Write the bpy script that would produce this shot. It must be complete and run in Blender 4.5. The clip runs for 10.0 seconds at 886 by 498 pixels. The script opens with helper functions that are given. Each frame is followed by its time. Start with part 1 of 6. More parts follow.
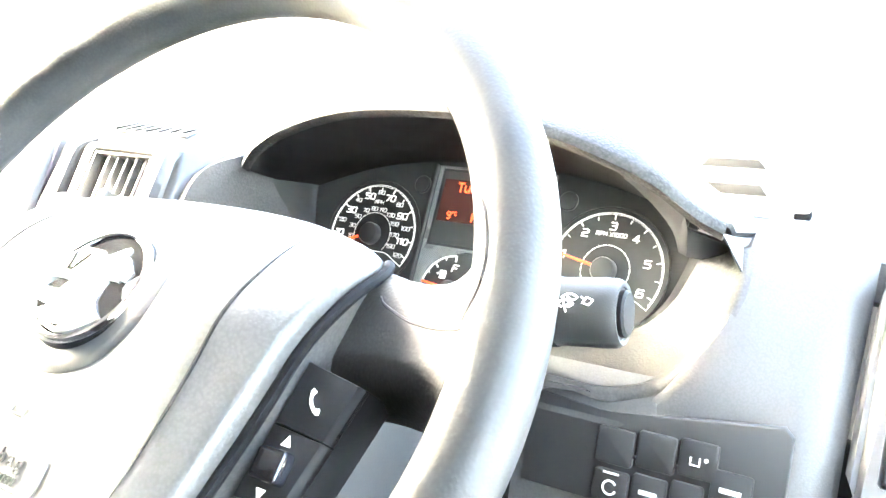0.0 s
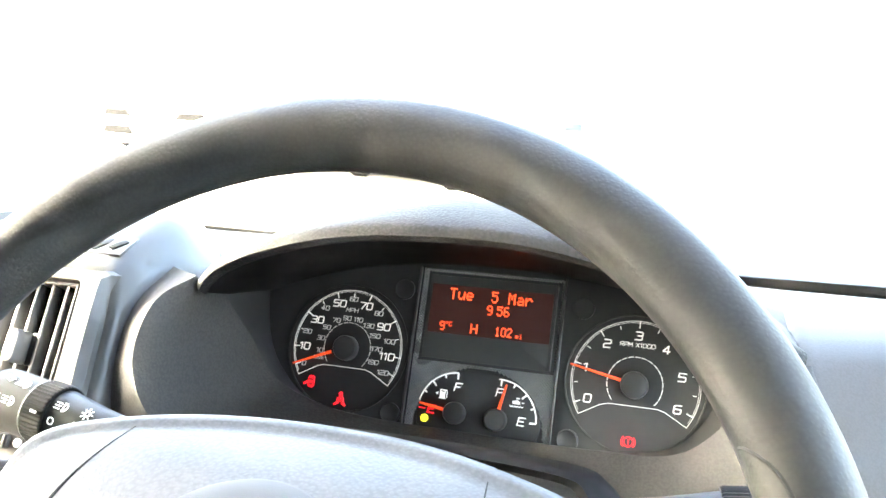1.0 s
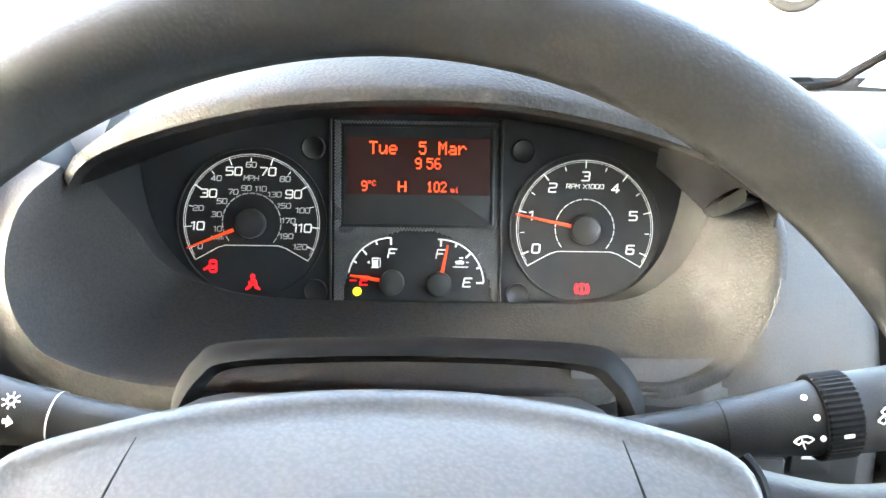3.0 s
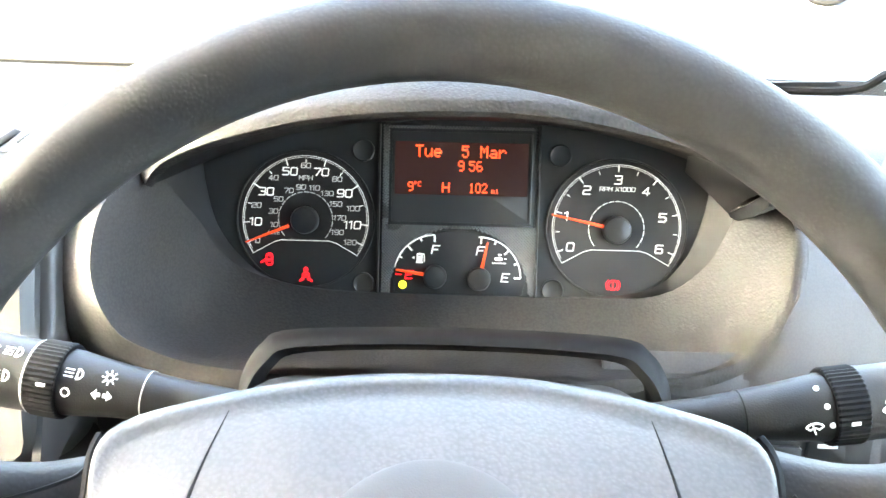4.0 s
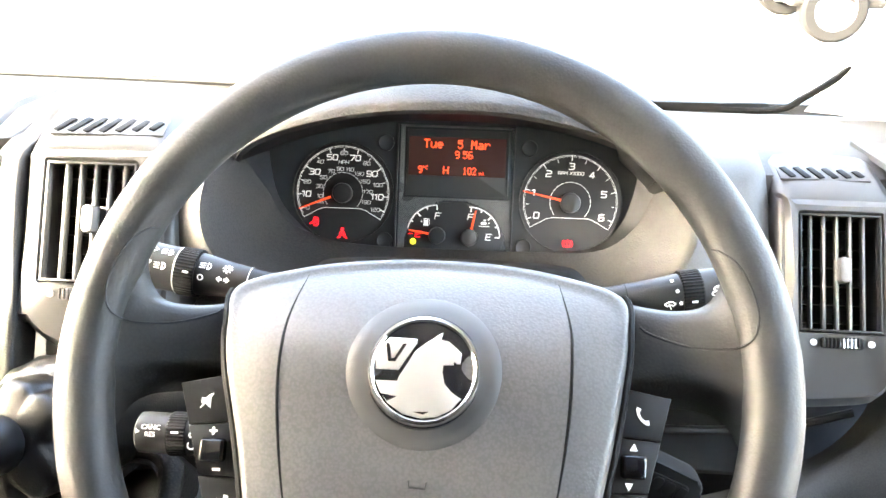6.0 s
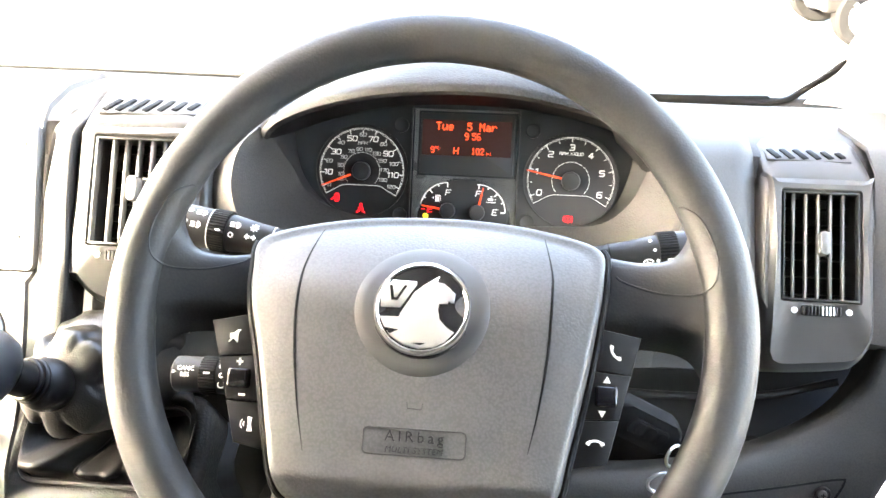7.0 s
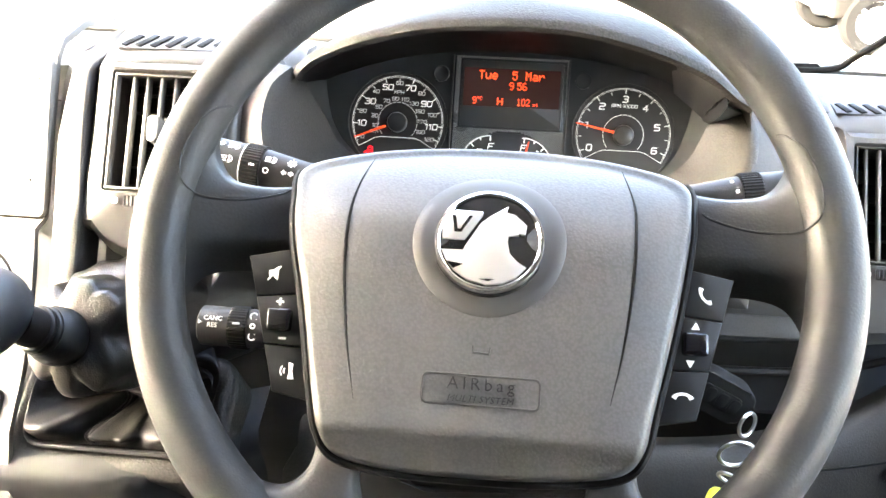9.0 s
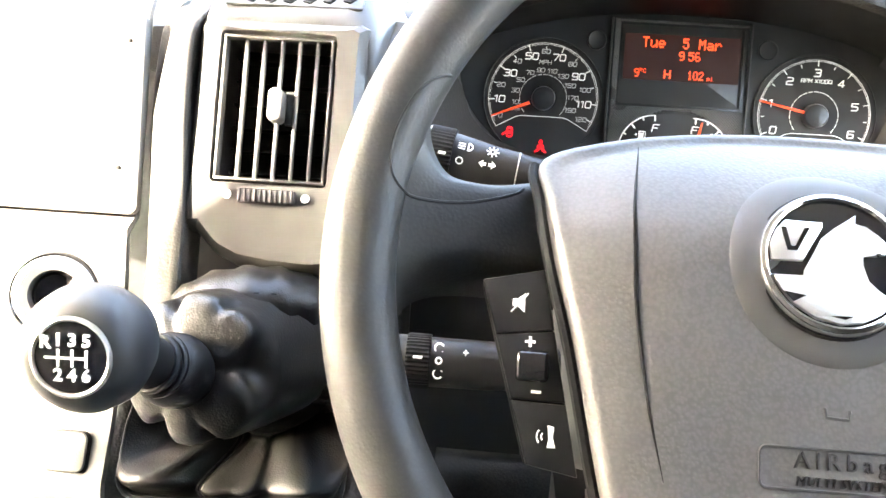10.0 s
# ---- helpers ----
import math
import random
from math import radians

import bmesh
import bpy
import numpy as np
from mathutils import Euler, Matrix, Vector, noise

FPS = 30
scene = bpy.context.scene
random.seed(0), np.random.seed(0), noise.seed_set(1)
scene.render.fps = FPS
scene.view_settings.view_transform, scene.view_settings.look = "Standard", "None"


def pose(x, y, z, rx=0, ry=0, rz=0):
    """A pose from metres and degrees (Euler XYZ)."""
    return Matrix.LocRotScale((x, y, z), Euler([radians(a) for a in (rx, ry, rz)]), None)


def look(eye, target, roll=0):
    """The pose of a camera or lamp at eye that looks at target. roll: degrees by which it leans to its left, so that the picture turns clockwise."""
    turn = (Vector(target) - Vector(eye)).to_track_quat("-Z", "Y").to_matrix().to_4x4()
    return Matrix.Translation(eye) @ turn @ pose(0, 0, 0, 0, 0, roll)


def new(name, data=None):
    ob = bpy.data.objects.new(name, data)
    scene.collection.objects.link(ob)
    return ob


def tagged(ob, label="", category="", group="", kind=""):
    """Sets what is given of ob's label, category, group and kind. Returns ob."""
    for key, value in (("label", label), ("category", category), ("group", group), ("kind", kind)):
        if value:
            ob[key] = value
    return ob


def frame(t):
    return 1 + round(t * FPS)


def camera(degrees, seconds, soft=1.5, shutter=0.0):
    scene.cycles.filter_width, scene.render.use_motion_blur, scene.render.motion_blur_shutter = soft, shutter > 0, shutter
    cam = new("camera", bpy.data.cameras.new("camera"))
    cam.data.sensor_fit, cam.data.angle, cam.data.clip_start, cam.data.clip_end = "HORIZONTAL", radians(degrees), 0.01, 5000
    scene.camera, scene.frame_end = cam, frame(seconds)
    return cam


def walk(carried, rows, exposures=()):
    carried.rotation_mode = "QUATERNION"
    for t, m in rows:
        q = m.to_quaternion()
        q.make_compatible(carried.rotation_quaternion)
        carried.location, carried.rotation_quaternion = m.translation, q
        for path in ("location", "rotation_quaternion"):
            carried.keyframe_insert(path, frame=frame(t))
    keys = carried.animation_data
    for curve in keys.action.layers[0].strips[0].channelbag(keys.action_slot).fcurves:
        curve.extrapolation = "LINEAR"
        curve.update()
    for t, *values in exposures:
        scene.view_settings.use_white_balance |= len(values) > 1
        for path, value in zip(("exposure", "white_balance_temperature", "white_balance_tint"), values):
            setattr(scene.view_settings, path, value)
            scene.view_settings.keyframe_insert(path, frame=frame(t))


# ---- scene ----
cam = camera(54.5, 10.0)
PATH = [
    (0, (0.309, -0.55, 1.534), (-0.731, 1.146, 1.33), 5.2),
    (0.3, (0.269, -0.553, 1.572), (-0.663, 1.202, 1.347), 4.6),
    (0.5, (0.231, -0.557, 1.578), (-0.619, 1.241, 1.372), 4.8),
    (0.7, (0.193, -0.566, 1.578), (-0.572, 1.272, 1.405), 4.2),
    (1, (0.133, -0.544, 1.608), (-0.442, 1.359, 1.393), 3.0),
    (1.3, (0.088, -0.525, 1.614), (-0.285, 1.421, 1.334), 2.3),
    (1.5, (0.076, -0.495, 1.612), (-0.213, 1.456, 1.282), 1.4),
    (2, (0.048, -0.465, 1.628), (-0.044, 1.44, 1.026), 0.6),
    (2.5, (0.026, -0.471, 1.629), (0.034, 1.412, 0.956), 0.6),
    (3, (0.017, -0.48, 1.636), (0.009, 1.395, 0.939), 0.7),
    (4.3, (0.007, -0.526, 1.653), (-0.069, 1.34, 0.935), 1.0),
    (4.5, (0.012, -0.537, 1.652), (-0.055, 1.33, 0.94), 1.4),
    (5, (0.014, -0.599, 1.651), (-0.054, 1.276, 0.96), 1.3),
    (6.5, (0.038, -0.756, 1.677), (-0.09, 1.133, 1.034), 1.5),
    (7, (0.051, -0.788, 1.664), (-0.117, 1.1, 1.026), 1.3),
    (7.5, (0.058, -0.827, 1.641), (-0.125, 1.063, 1.014), 1.3),
    (8, (0.059, -0.825, 1.634), (-0.127, 1.065, 1.007), 1.7),
    (8.5, (0.035, -0.801, 1.622), (-0.13, 1.09, 0.993), 2.2),
    (9, (0.011, -0.75, 1.605), (-0.153, 1.142, 0.978), 2.2),
    (9.3, (-0.018, -0.715, 1.602), (-0.167, 1.172, 0.958), 2.35),
    (9.5, (-0.043, -0.696, 1.59), (-0.189, 1.196, 0.958), 2.4),
    (9.8, (-0.100, -0.663, 1.580), (-0.219, 1.221, 0.921), 2.62),
    (10, (-0.137, -0.639, 1.578), (-0.227, 1.241, 0.902), 3.0),
]
# the cab's own axes lean nose-down by six degrees against the level yard
CAB = Matrix.Translation((0, 0, 1.45)) @ pose(0, 0, 0, -6) @ Matrix.Translation((0, 0, -1.45))
walk(cam, [(t, CAB @ look(eye, target, roll)) for t, eye, target, roll in PATH],
     [(t, stops, 7600 if t > 5 else 7250 if t > 4 else 7150, 9 if t > 5 else 4) for t, stops in ((0, 7.1), (0.5, 6.55), (1, 5.6), (1.6, 4.9), (2, 5.0), (2.5, 5.35), (3, 5.62), (4.5, 5.95), (5, 5.95), (6.5, 5.85), (8, 5.82), (10, 5.7))])

# ---- exposure is keyed in the walk above; world and sun ----
world = bpy.data.worlds.new("world")
scene.world = world
world.use_nodes = True
wn = world.node_tree
sky = wn.nodes.new("ShaderNodeTexSky")
sky.sky_type = "NISHITA"
sky.sun_disc = False
sky.dust_density, sky.air_density = 4.0, 0.8
SUN_TO = Vector((-0.80, -0.38, 0.46)).normalized()
sky.sun_elevation = math.asin(SUN_TO.z)
sky.sun_rotation = math.atan2(SUN_TO.x, SUN_TO.y)
wn.nodes["Background"].inputs[1].default_value = 0.15
wn.links.new(sky.outputs[0], wn.nodes["Background"].inputs[0])
sun = new("sun", bpy.data.lights.new("sun", "SUN"))
sun.data.energy, sun.data.angle, sun.data.color = 4.5, radians(0.6), (1.0, 0.94, 0.85)
sun.matrix_world = Matrix.Translation((-5, -2, 6)) @ SUN_TO.to_track_quat("Z", "Y").to_matrix().to_4x4()


# daylight of the open sky in the passenger's window
side_sky = new("window_daylight", bpy.data.lights.new("window_daylight", "AREA"))
side_sky.data.shape, side_sky.data.size, side_sky.data.size_y, side_sky.data.energy, side_sky.data.color = "RECTANGLE", 0.7, 0.9, 0.35, (0.95, 0.97, 1.0)
side_sky.matrix_world = pose(-1.36, -0.25, 1.74, 0, -90, 0)


# and in the driver's doorway
door_sky = new("window_daylight", bpy.data.lights.new("window_daylight", "AREA"))
door_sky.data.shape, door_sky.data.size, door_sky.data.size_y, door_sky.data.energy, door_sky.data.color = "RECTANGLE", 0.75, 0.8, 0.10, (0.92, 0.96, 1.0)
door_sky.matrix_world = pose(0.555, -0.38, 1.78, 0, 80, 0)


# ---- materials ----
def principled(name, color, rough=0.5, metal=0.0, spec=0.5):
    m = bpy.data.materials.new(name)
    m.use_nodes = True
    b = m.node_tree.nodes["Principled BSDF"]
    b.inputs["Base Color"].default_value = (*color, 1)
    b.inputs["Roughness"].default_value = rough
    b.inputs["Metallic"].default_value = metal
    b.inputs["Specular IOR Level"].default_value = spec
    return m, m.node_tree, b


def grained(name, color, rough=0.5, grain=900.0, bump=0.25, vary=0.25, dist=0.0004, spec=0.5, stretch=(1, 1, 1), smudge=0.12, pit_shade=1.0):
    """Moulded plastic or hide: a pebbled relief, a slow drift of tone and smudges in the gloss."""
    m, t, b = principled(name, color, rough, 0.0, spec)
    n, l = t.nodes, t.links
    co = n.new("ShaderNodeTexCoord")
    mp = n.new("ShaderNodeMapping")
    mp.inputs["Scale"].default_value = stretch
    l.new(co.outputs["Object"], mp.inputs[0])
    wob = n.new("ShaderNodeTexNoise")
    wob.inputs["Scale"].default_value, wob.inputs["Detail"].default_value = grain * 0.6, 1
    l.new(mp.outputs[0], wob.inputs[0])
    mix = n.new("ShaderNodeVectorMath")
    mix.operation = "MULTIPLY_ADD"
    l.new(wob.outputs["Color"], mix.inputs[0])
    mix.inputs[1].default_value = (0.8 / grain,) * 3
    l.new(mp.outputs[0], mix.inputs[2])
    v = n.new("ShaderNodeTexVoronoi")
    v.feature = "SMOOTH_F1"
    v.inputs["Scale"].default_value = grain
    l.new(mix.outputs[0], v.inputs["Vector"])
    bp = n.new("ShaderNodeBump")
    bp.invert = True
    bp.inputs["Strength"].default_value, bp.inputs["Distance"].default_value = bump, dist
    l.new(v.outputs["Distance"], bp.inputs["Height"])
    l.new(bp.outputs[0], b.inputs["Normal"])
    big = n.new("ShaderNodeTexNoise")
    big.inputs["Scale"].default_value, big.inputs["Detail"].default_value = 14, 4
    l.new(co.outputs["Object"], big.inputs[0])
    rc = n.new("ShaderNodeMapRange")
    rc.inputs[3].default_value, rc.inputs[4].default_value = 1 - vary, 1 + vary
    l.new(big.outputs[0], rc.inputs[0])
    cm = n.new("ShaderNodeMix")
    cm.data_type, cm.blend_type = "RGBA", "MULTIPLY"
    cm.inputs[0].default_value = 1
    cm.inputs[6].default_value = (*color, 1)
    l.new(rc.outputs[0], cm.inputs[7])
    if pit_shade < 1:
        # hollows of the grain darkened in the colour, as shade would fall there
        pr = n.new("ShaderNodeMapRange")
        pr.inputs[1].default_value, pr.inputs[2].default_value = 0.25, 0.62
        pr.inputs[3].default_value, pr.inputs[4].default_value = 1.08, pit_shade
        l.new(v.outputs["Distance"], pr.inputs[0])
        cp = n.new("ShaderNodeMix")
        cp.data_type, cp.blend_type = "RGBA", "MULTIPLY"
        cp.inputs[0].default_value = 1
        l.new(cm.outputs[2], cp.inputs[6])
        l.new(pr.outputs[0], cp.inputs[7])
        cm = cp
    l.new(cm.outputs[2], b.inputs["Base Color"])
    rr = n.new("ShaderNodeMapRange")
    rr.inputs[3].default_value, rr.inputs[4].default_value = max(0.05, rough - smudge), min(1, rough + smudge)
    l.new(big.outputs[0], rr.inputs[0])
    l.new(rr.outputs[0], b.inputs["Roughness"])
    return m


def glowing(name, color, strength):
    m, t, b = principled(name, color, 0.5)
    b.inputs["Emission Color"].default_value = (*color, 1)
    b.inputs["Emission Strength"].default_value = strength
    return m


M_DASH = grained("dash_plastic", (0.044, 0.0412, 0.0386), 0.54, 800, 0.45, 0.12, 0.00025, pit_shade=0.75)
M_DASH_SOFT = grained("soft_dash_skin", (0.036, 0.0335, 0.0315), 0.58, 680, 0.6, 0.06, 0.00030, 0.36, smudge=0.05, pit_shade=0.8)
M_SIDE = grained("side_panel_skin", (0.045, 0.043, 0.0418), 0.52, 820, 0.4, 0.03, 0.00014, 0.42, smudge=0.03, pit_shade=0.90)
M_HOOD = grained("hood_skin", (0.0185, 0.0174, 0.0163), 0.62, 620, 0.9, 0.06, 0.00042, 0.26, smudge=0.04, pit_shade=0.6)
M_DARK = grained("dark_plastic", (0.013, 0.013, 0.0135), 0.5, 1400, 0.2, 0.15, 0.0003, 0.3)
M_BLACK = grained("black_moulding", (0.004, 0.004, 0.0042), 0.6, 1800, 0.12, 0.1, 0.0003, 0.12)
M_RIM = grained("rim_skin", (0.0195, 0.0188, 0.018), 0.54, 700, 0.5, 0.02, 0.0002, 0.36, smudge=0.02, pit_shade=0.88)
M_PAD = grained("airbag_skin", (0.054, 0.0528, 0.051), 0.46, 680, 0.55, 0.012, 0.00022, 0.50, smudge=0.012, pit_shade=0.82)
M_SMOOTH = grained("smooth_grey_plastic", (0.058, 0.056, 0.054), 0.42, 1800, 0.12, 0.08)
M_BUTTON = grained("button_black", (0.010, 0.010, 0.0105), 0.45, 2600, 0.08, 0.1, 0.0003, 0.35)
M_SWITCH = grained("switch_grey", (0.020, 0.0195, 0.0195), 0.5, 2200, 0.1, 0.1)
M_HUB = grained("needle_hub", (0.030, 0.030, 0.0305), 0.34, 2200, 0.05, 0.05, 0.0002, 0.6)
M_DISC = grained("badge_disc", (0.036, 0.035, 0.034), 0.5, 1800, 0.08, 0.06)
M_VENT = grained("dark_vent_plastic", (0.046, 0.045, 0.044), 0.52, 1600, 0.15, 0.08)
M_BLADE = grained("vent_blade_plastic", (0.105, 0.103, 0.100), 0.42, 1800, 0.08, 0.05)
# gaiter leather again, darker, to put the shade below the barrel into it
M_LEATHER_SHADED = grained("skirt_hide", (0.0040, 0.0037, 0.0034), 0.48, 900, 0.6, 0.1, 0.0003, 0.22, smudge=0.05)
M_GLOSS = principled("gloss_black", (0.008, 0.008, 0.009), 0.12)[0]
M_CHROME = principled("chrome", (0.82, 0.82, 0.82), 0.10, 1.0)[0]
M_SILVER = principled("satin_silver", (0.86, 0.85, 0.83), 0.34, 1.0)[0]
# ink given a faint glow, on the unlit stalks and gear knob too
M_WHITE = glowing("white_marking", (0.78, 0.78, 0.77), 0.014)
M_GREYINK = glowing("grey_marking", (0.50, 0.50, 0.50), 0.008)
M_FACE = grained("dial_face", (0.022, 0.022, 0.0225), 0.55, 2600, 0.05, 0.1)
M_PLATE = grained("cluster_plate", (0.027, 0.027, 0.0275), 0.45, 2400, 0.08, 0.12)
M_NEEDLE = glowing("needle_red", (0.85, 0.07, 0.015), 0.018)
M_RED = glowing("warning_red", (1.0, 0.01, 0.02), 0.04)
M_YELLOW = glowing("warning_yellow", (0.9, 0.8, 0.04), 0.045)
M_LCD = glowing("display_dark", (0.016, 0.005, 0.004), 0.03)
M_LCDLOW = grained("display_grey", (0.050, 0.049, 0.048), 0.4, 2500, 0.03, 0.05)
M_LCDTXT = glowing("display_text", (1.0, 0.085, 0.025), 0.042)
# console plastic made paler, the sun's wash on it put into the colour
M_CONSOLE_SUNLIT = grained("pale_console", (0.105, 0.101, 0.097), 0.5, 1100, 0.25, 0.08)
M_PILLAR = grained("pale_trim", (0.50, 0.50, 0.49), 0.6, 900, 0.25, 0.06)
M_LEATHER = grained("gaiter_hide", (0.0095, 0.0089, 0.0085), 0.36, 900, 0.6, 0.1, 0.0003, 0.5, smudge=0.05)
M_CONSOLE = grained("console_plastic", (0.020, 0.0185, 0.0172), 0.55, 500, 0.9, 0.06, 0.0005, 0.3, smudge=0.05, pit_shade=0.7)
M_FACIA = grained("lower_facia_plastic", (0.025, 0.0235, 0.0222), 0.55, 700, 0.6, 0.06, 0.0003, 0.34, smudge=0.05, pit_shade=0.78)
M_KNOB = grained("knob_rubber", (0.032, 0.033, 0.035), 0.5, 2200, 0.15, 0.1)
M_STEEL = principled("key_steel", (0.55, 0.54, 0.52), 0.28, 1.0)[0]
M_TAG = grained("yellow_tag", (0.62, 0.70, 0.03), 0.4, 900, 0.05, 0.1)
M_LINER = grained("roof_liner", (0.16, 0.155, 0.15), 0.9, 500, 0.4, 0.08)
M_RUBBER = grained("rubber_mat", (0.03, 0.03, 0.03), 0.8, 300, 0.5, 0.2)

# knurled plate round the small gauges
M_WEAVE = grained("knurled_plate", (0.20, 0.198, 0.195), 0.30, 2000, 0.05, 0.05, 0.0002, 0.9)

M_GLASS, gt, gb = principled("clear_glass", (1, 1, 1), 0.0)
gb.inputs["Transmission Weight"].default_value = 1.0
gb.inputs["IOR"].default_value = 1.45
M_SCREEN, gt, gb = principled("thin_windscreen_glass", (1, 1, 1), 0.0)
gb.inputs["Transmission Weight"].default_value = 1.0
gb.inputs["IOR"].default_value = 1.25

# ground: pale wet-dried concrete yard
M_GROUND, gnt, gnb = principled("yard_concrete", (0.36, 0.35, 0.33), 0.85)
gco = gnt.nodes.new("ShaderNodeTexCoord")
gno = gnt.nodes.new("ShaderNodeTexNoise")
gno.inputs["Scale"].default_value, gno.inputs["Detail"].default_value = 0.6, 8
gnt.links.new(gco.outputs["Object"], gno.inputs[0])
gra = gnt.nodes.new("ShaderNodeValToRGB")
gra.color_ramp.elements[0].color = (0.24, 0.235, 0.225, 1)
gra.color_ramp.elements[1].color = (0.46, 0.45, 0.43, 1)
gnt.links.new(gno.outputs[0], gra.inputs[0])
gnt.links.new(gra.outputs[0], gnb.inputs["Base Color"])


# ---- mesh helpers ----
def finish(ob, smooth=38):
    me = ob.data
    if smooth:
        for p in me.polygons:
            p.use_smooth = True
        me.set_sharp_from_angle(angle=radians(smooth))
    return ob


def part(name, bm, material, parent=None, label="", smooth=38):
    """Links a bmesh as one mesh object under a thing or a part."""
    bmesh.ops.recalc_face_normals(bm, faces=bm.faces)
    me = bpy.data.meshes.new(name)
    bm.to_mesh(me)
    bm.free()
    me.materials.append(material)
    ob = new(name, me)
    if parent:
        ob.parent = parent
    if label:
        ob["label"] = label
    return finish(ob, smooth)


def thing(name, m, label, category, group="", kind=""):
    ob = new(name)
    ob.empty_display_size = 0.02
    ob.matrix_world = m
    return tagged(ob, label, category, group, kind)


def box(bm, c, s, bevel=0.0, m=None, seg=2):
    r = bmesh.ops.create_cube(bm, size=1.0, matrix=(m or Matrix()) @ Matrix.Translation(c) @ Matrix.Diagonal((*s, 1)))
    if bevel:
        vs = set(r["verts"])
        es = [e for e in bm.edges if e.verts[0] in vs and e.verts[1] in vs]
        bmesh.ops.bevel(bm, geom=es, offset=bevel, segments=seg, profile=0.5, affect="EDGES")
    return bm


def smooth_loop(pts, n, closed=True):
    """Catmull-Rom through points of any dimension, n samples a span."""
    P = [np.array(p, float) for p in pts]
    out, k = [], len(P)
    for i in range(k if closed else k - 1):
        a, b = (P[i - 1] if closed or i else 2 * P[0] - P[1]), P[i]
        c = P[(i + 1) % k]
        d = P[(i + 2) % k] if closed or i + 2 < k else 2 * P[-1] - P[-2]
        for j in range(n):
            u = j / n
            out.append(0.5 * (2 * b + (c - a) * u + (2 * a - 5 * b + 4 * c - d) * u * u + (3 * b - a - 3 * c + d) * u ** 3))
    if not closed:
        out.append(P[-1])
    return out


def prism(bm, poly, y0, y1, bevel=0.0, m=None, seg=2, both=True):
    """An outline in x and z, drawn out along y from y0 (towards the driver) to y1, its front edge rounded."""
    m = m or Matrix()
    f = [bm.verts.new(m @ Vector((p[0], y0, p[1]))) for p in poly]
    b = [bm.verts.new(m @ Vector((p[0], y1, p[1]))) for p in poly]
    bm.faces.new(f)
    bm.faces.new(b[::-1])
    k = len(poly)
    for i in range(k):
        bm.faces.new((f[i], f[(i + 1) % k], b[(i + 1) % k], b[i]))
    if bevel:
        es = [bm.edges.get((f[i], f[(i + 1) % k])) for i in range(k)]
        if both:
            es += [bm.edges.get((b[i], b[(i + 1) % k])) for i in range(k)]
        bmesh.ops.bevel(bm, geom=es, offset=bevel, segments=seg, profile=0.5, affect="EDGES", clamp_overlap=True)
    return bm


def round_rect(cx, cz, w, h, r, n=4):
    out = []
    for sx, sz, a0 in ((1, 1, 0), (-1, 1, 90), (-1, -1, 180), (1, -1, 270)):
        for i in range(n + 1):
            a = radians(a0 + 90 * i / n)
            out.append((cx + sx * (w / 2 - r) + r * math.cos(a), cz + sz * (h / 2 - r) + r * math.sin(a)))
    return out


def lathe(bm, profile, n=40, m=None):
    """Profile of (radius, y) turned about the y axis."""
    m = m or Matrix()
    rings = []
    for r, y in profile:
        if r < 1e-6:
            rings.append([bm.verts.new(m @ Vector((0, y, 0)))])
        else:
            rings.append([bm.verts.new(m @ Vector((r * math.cos(2 * math.pi * i / n), y, r * math.sin(2 * math.pi * i / n)))) for i in range(n)])
    for a, b in zip(rings, rings[1:]):
        for i in range(n):
            j = (i + 1) % n
            if len(a) == 1 and len(b) > 1:
                bm.faces.new((a[0], b[i], b[j]))
            elif len(b) == 1 and len(a) > 1:
                bm.faces.new((a[i], a[j], b[0]))
            elif len(a) > 1:
                bm.faces.new((a[i], a[j], b[j], b[i]))
    return bm


def tube(bm, pts, radius, n=10, closed=False, flat=1.0, up=(0, 1, 0)):
    """A round bar along points; radius a number or one a point; flat squeezes it along up."""
    P = [Vector(p) for p in pts]
    k = len(P)
    rings = []
    for i, p in enumerate(P):
        a = P[i - 1] if closed or i else p
        b = P[(i + 1) % k] if closed or i < k - 1 else p
        t = (b - a).normalized()
        u = Vector(up)
        u = (u - t * u.dot(t))
        u = u.normalized() if u.length > 1e-4 else t.orthogonal().normalized()
        w = t.cross(u)
        r = radius[i] if isinstance(radius, (list, tuple)) else radius
        rings.append([bm.verts.new(p + w * (r * math.cos(2 * math.pi * j / n)) + u * (r * flat * math.sin(2 * math.pi * j / n))) for j in range(n)])
    for i in range(k if closed else k - 1):
        a, b = rings[i], rings[(i + 1) % k]
        for j in range(n):
            bm.faces.new((a[j], a[(j + 1) % n], b[(j + 1) % n], b[j]))
    if not closed:
        bm.faces.new(rings[0][::-1])
        bm.faces.new(rings[-1])
    return bm


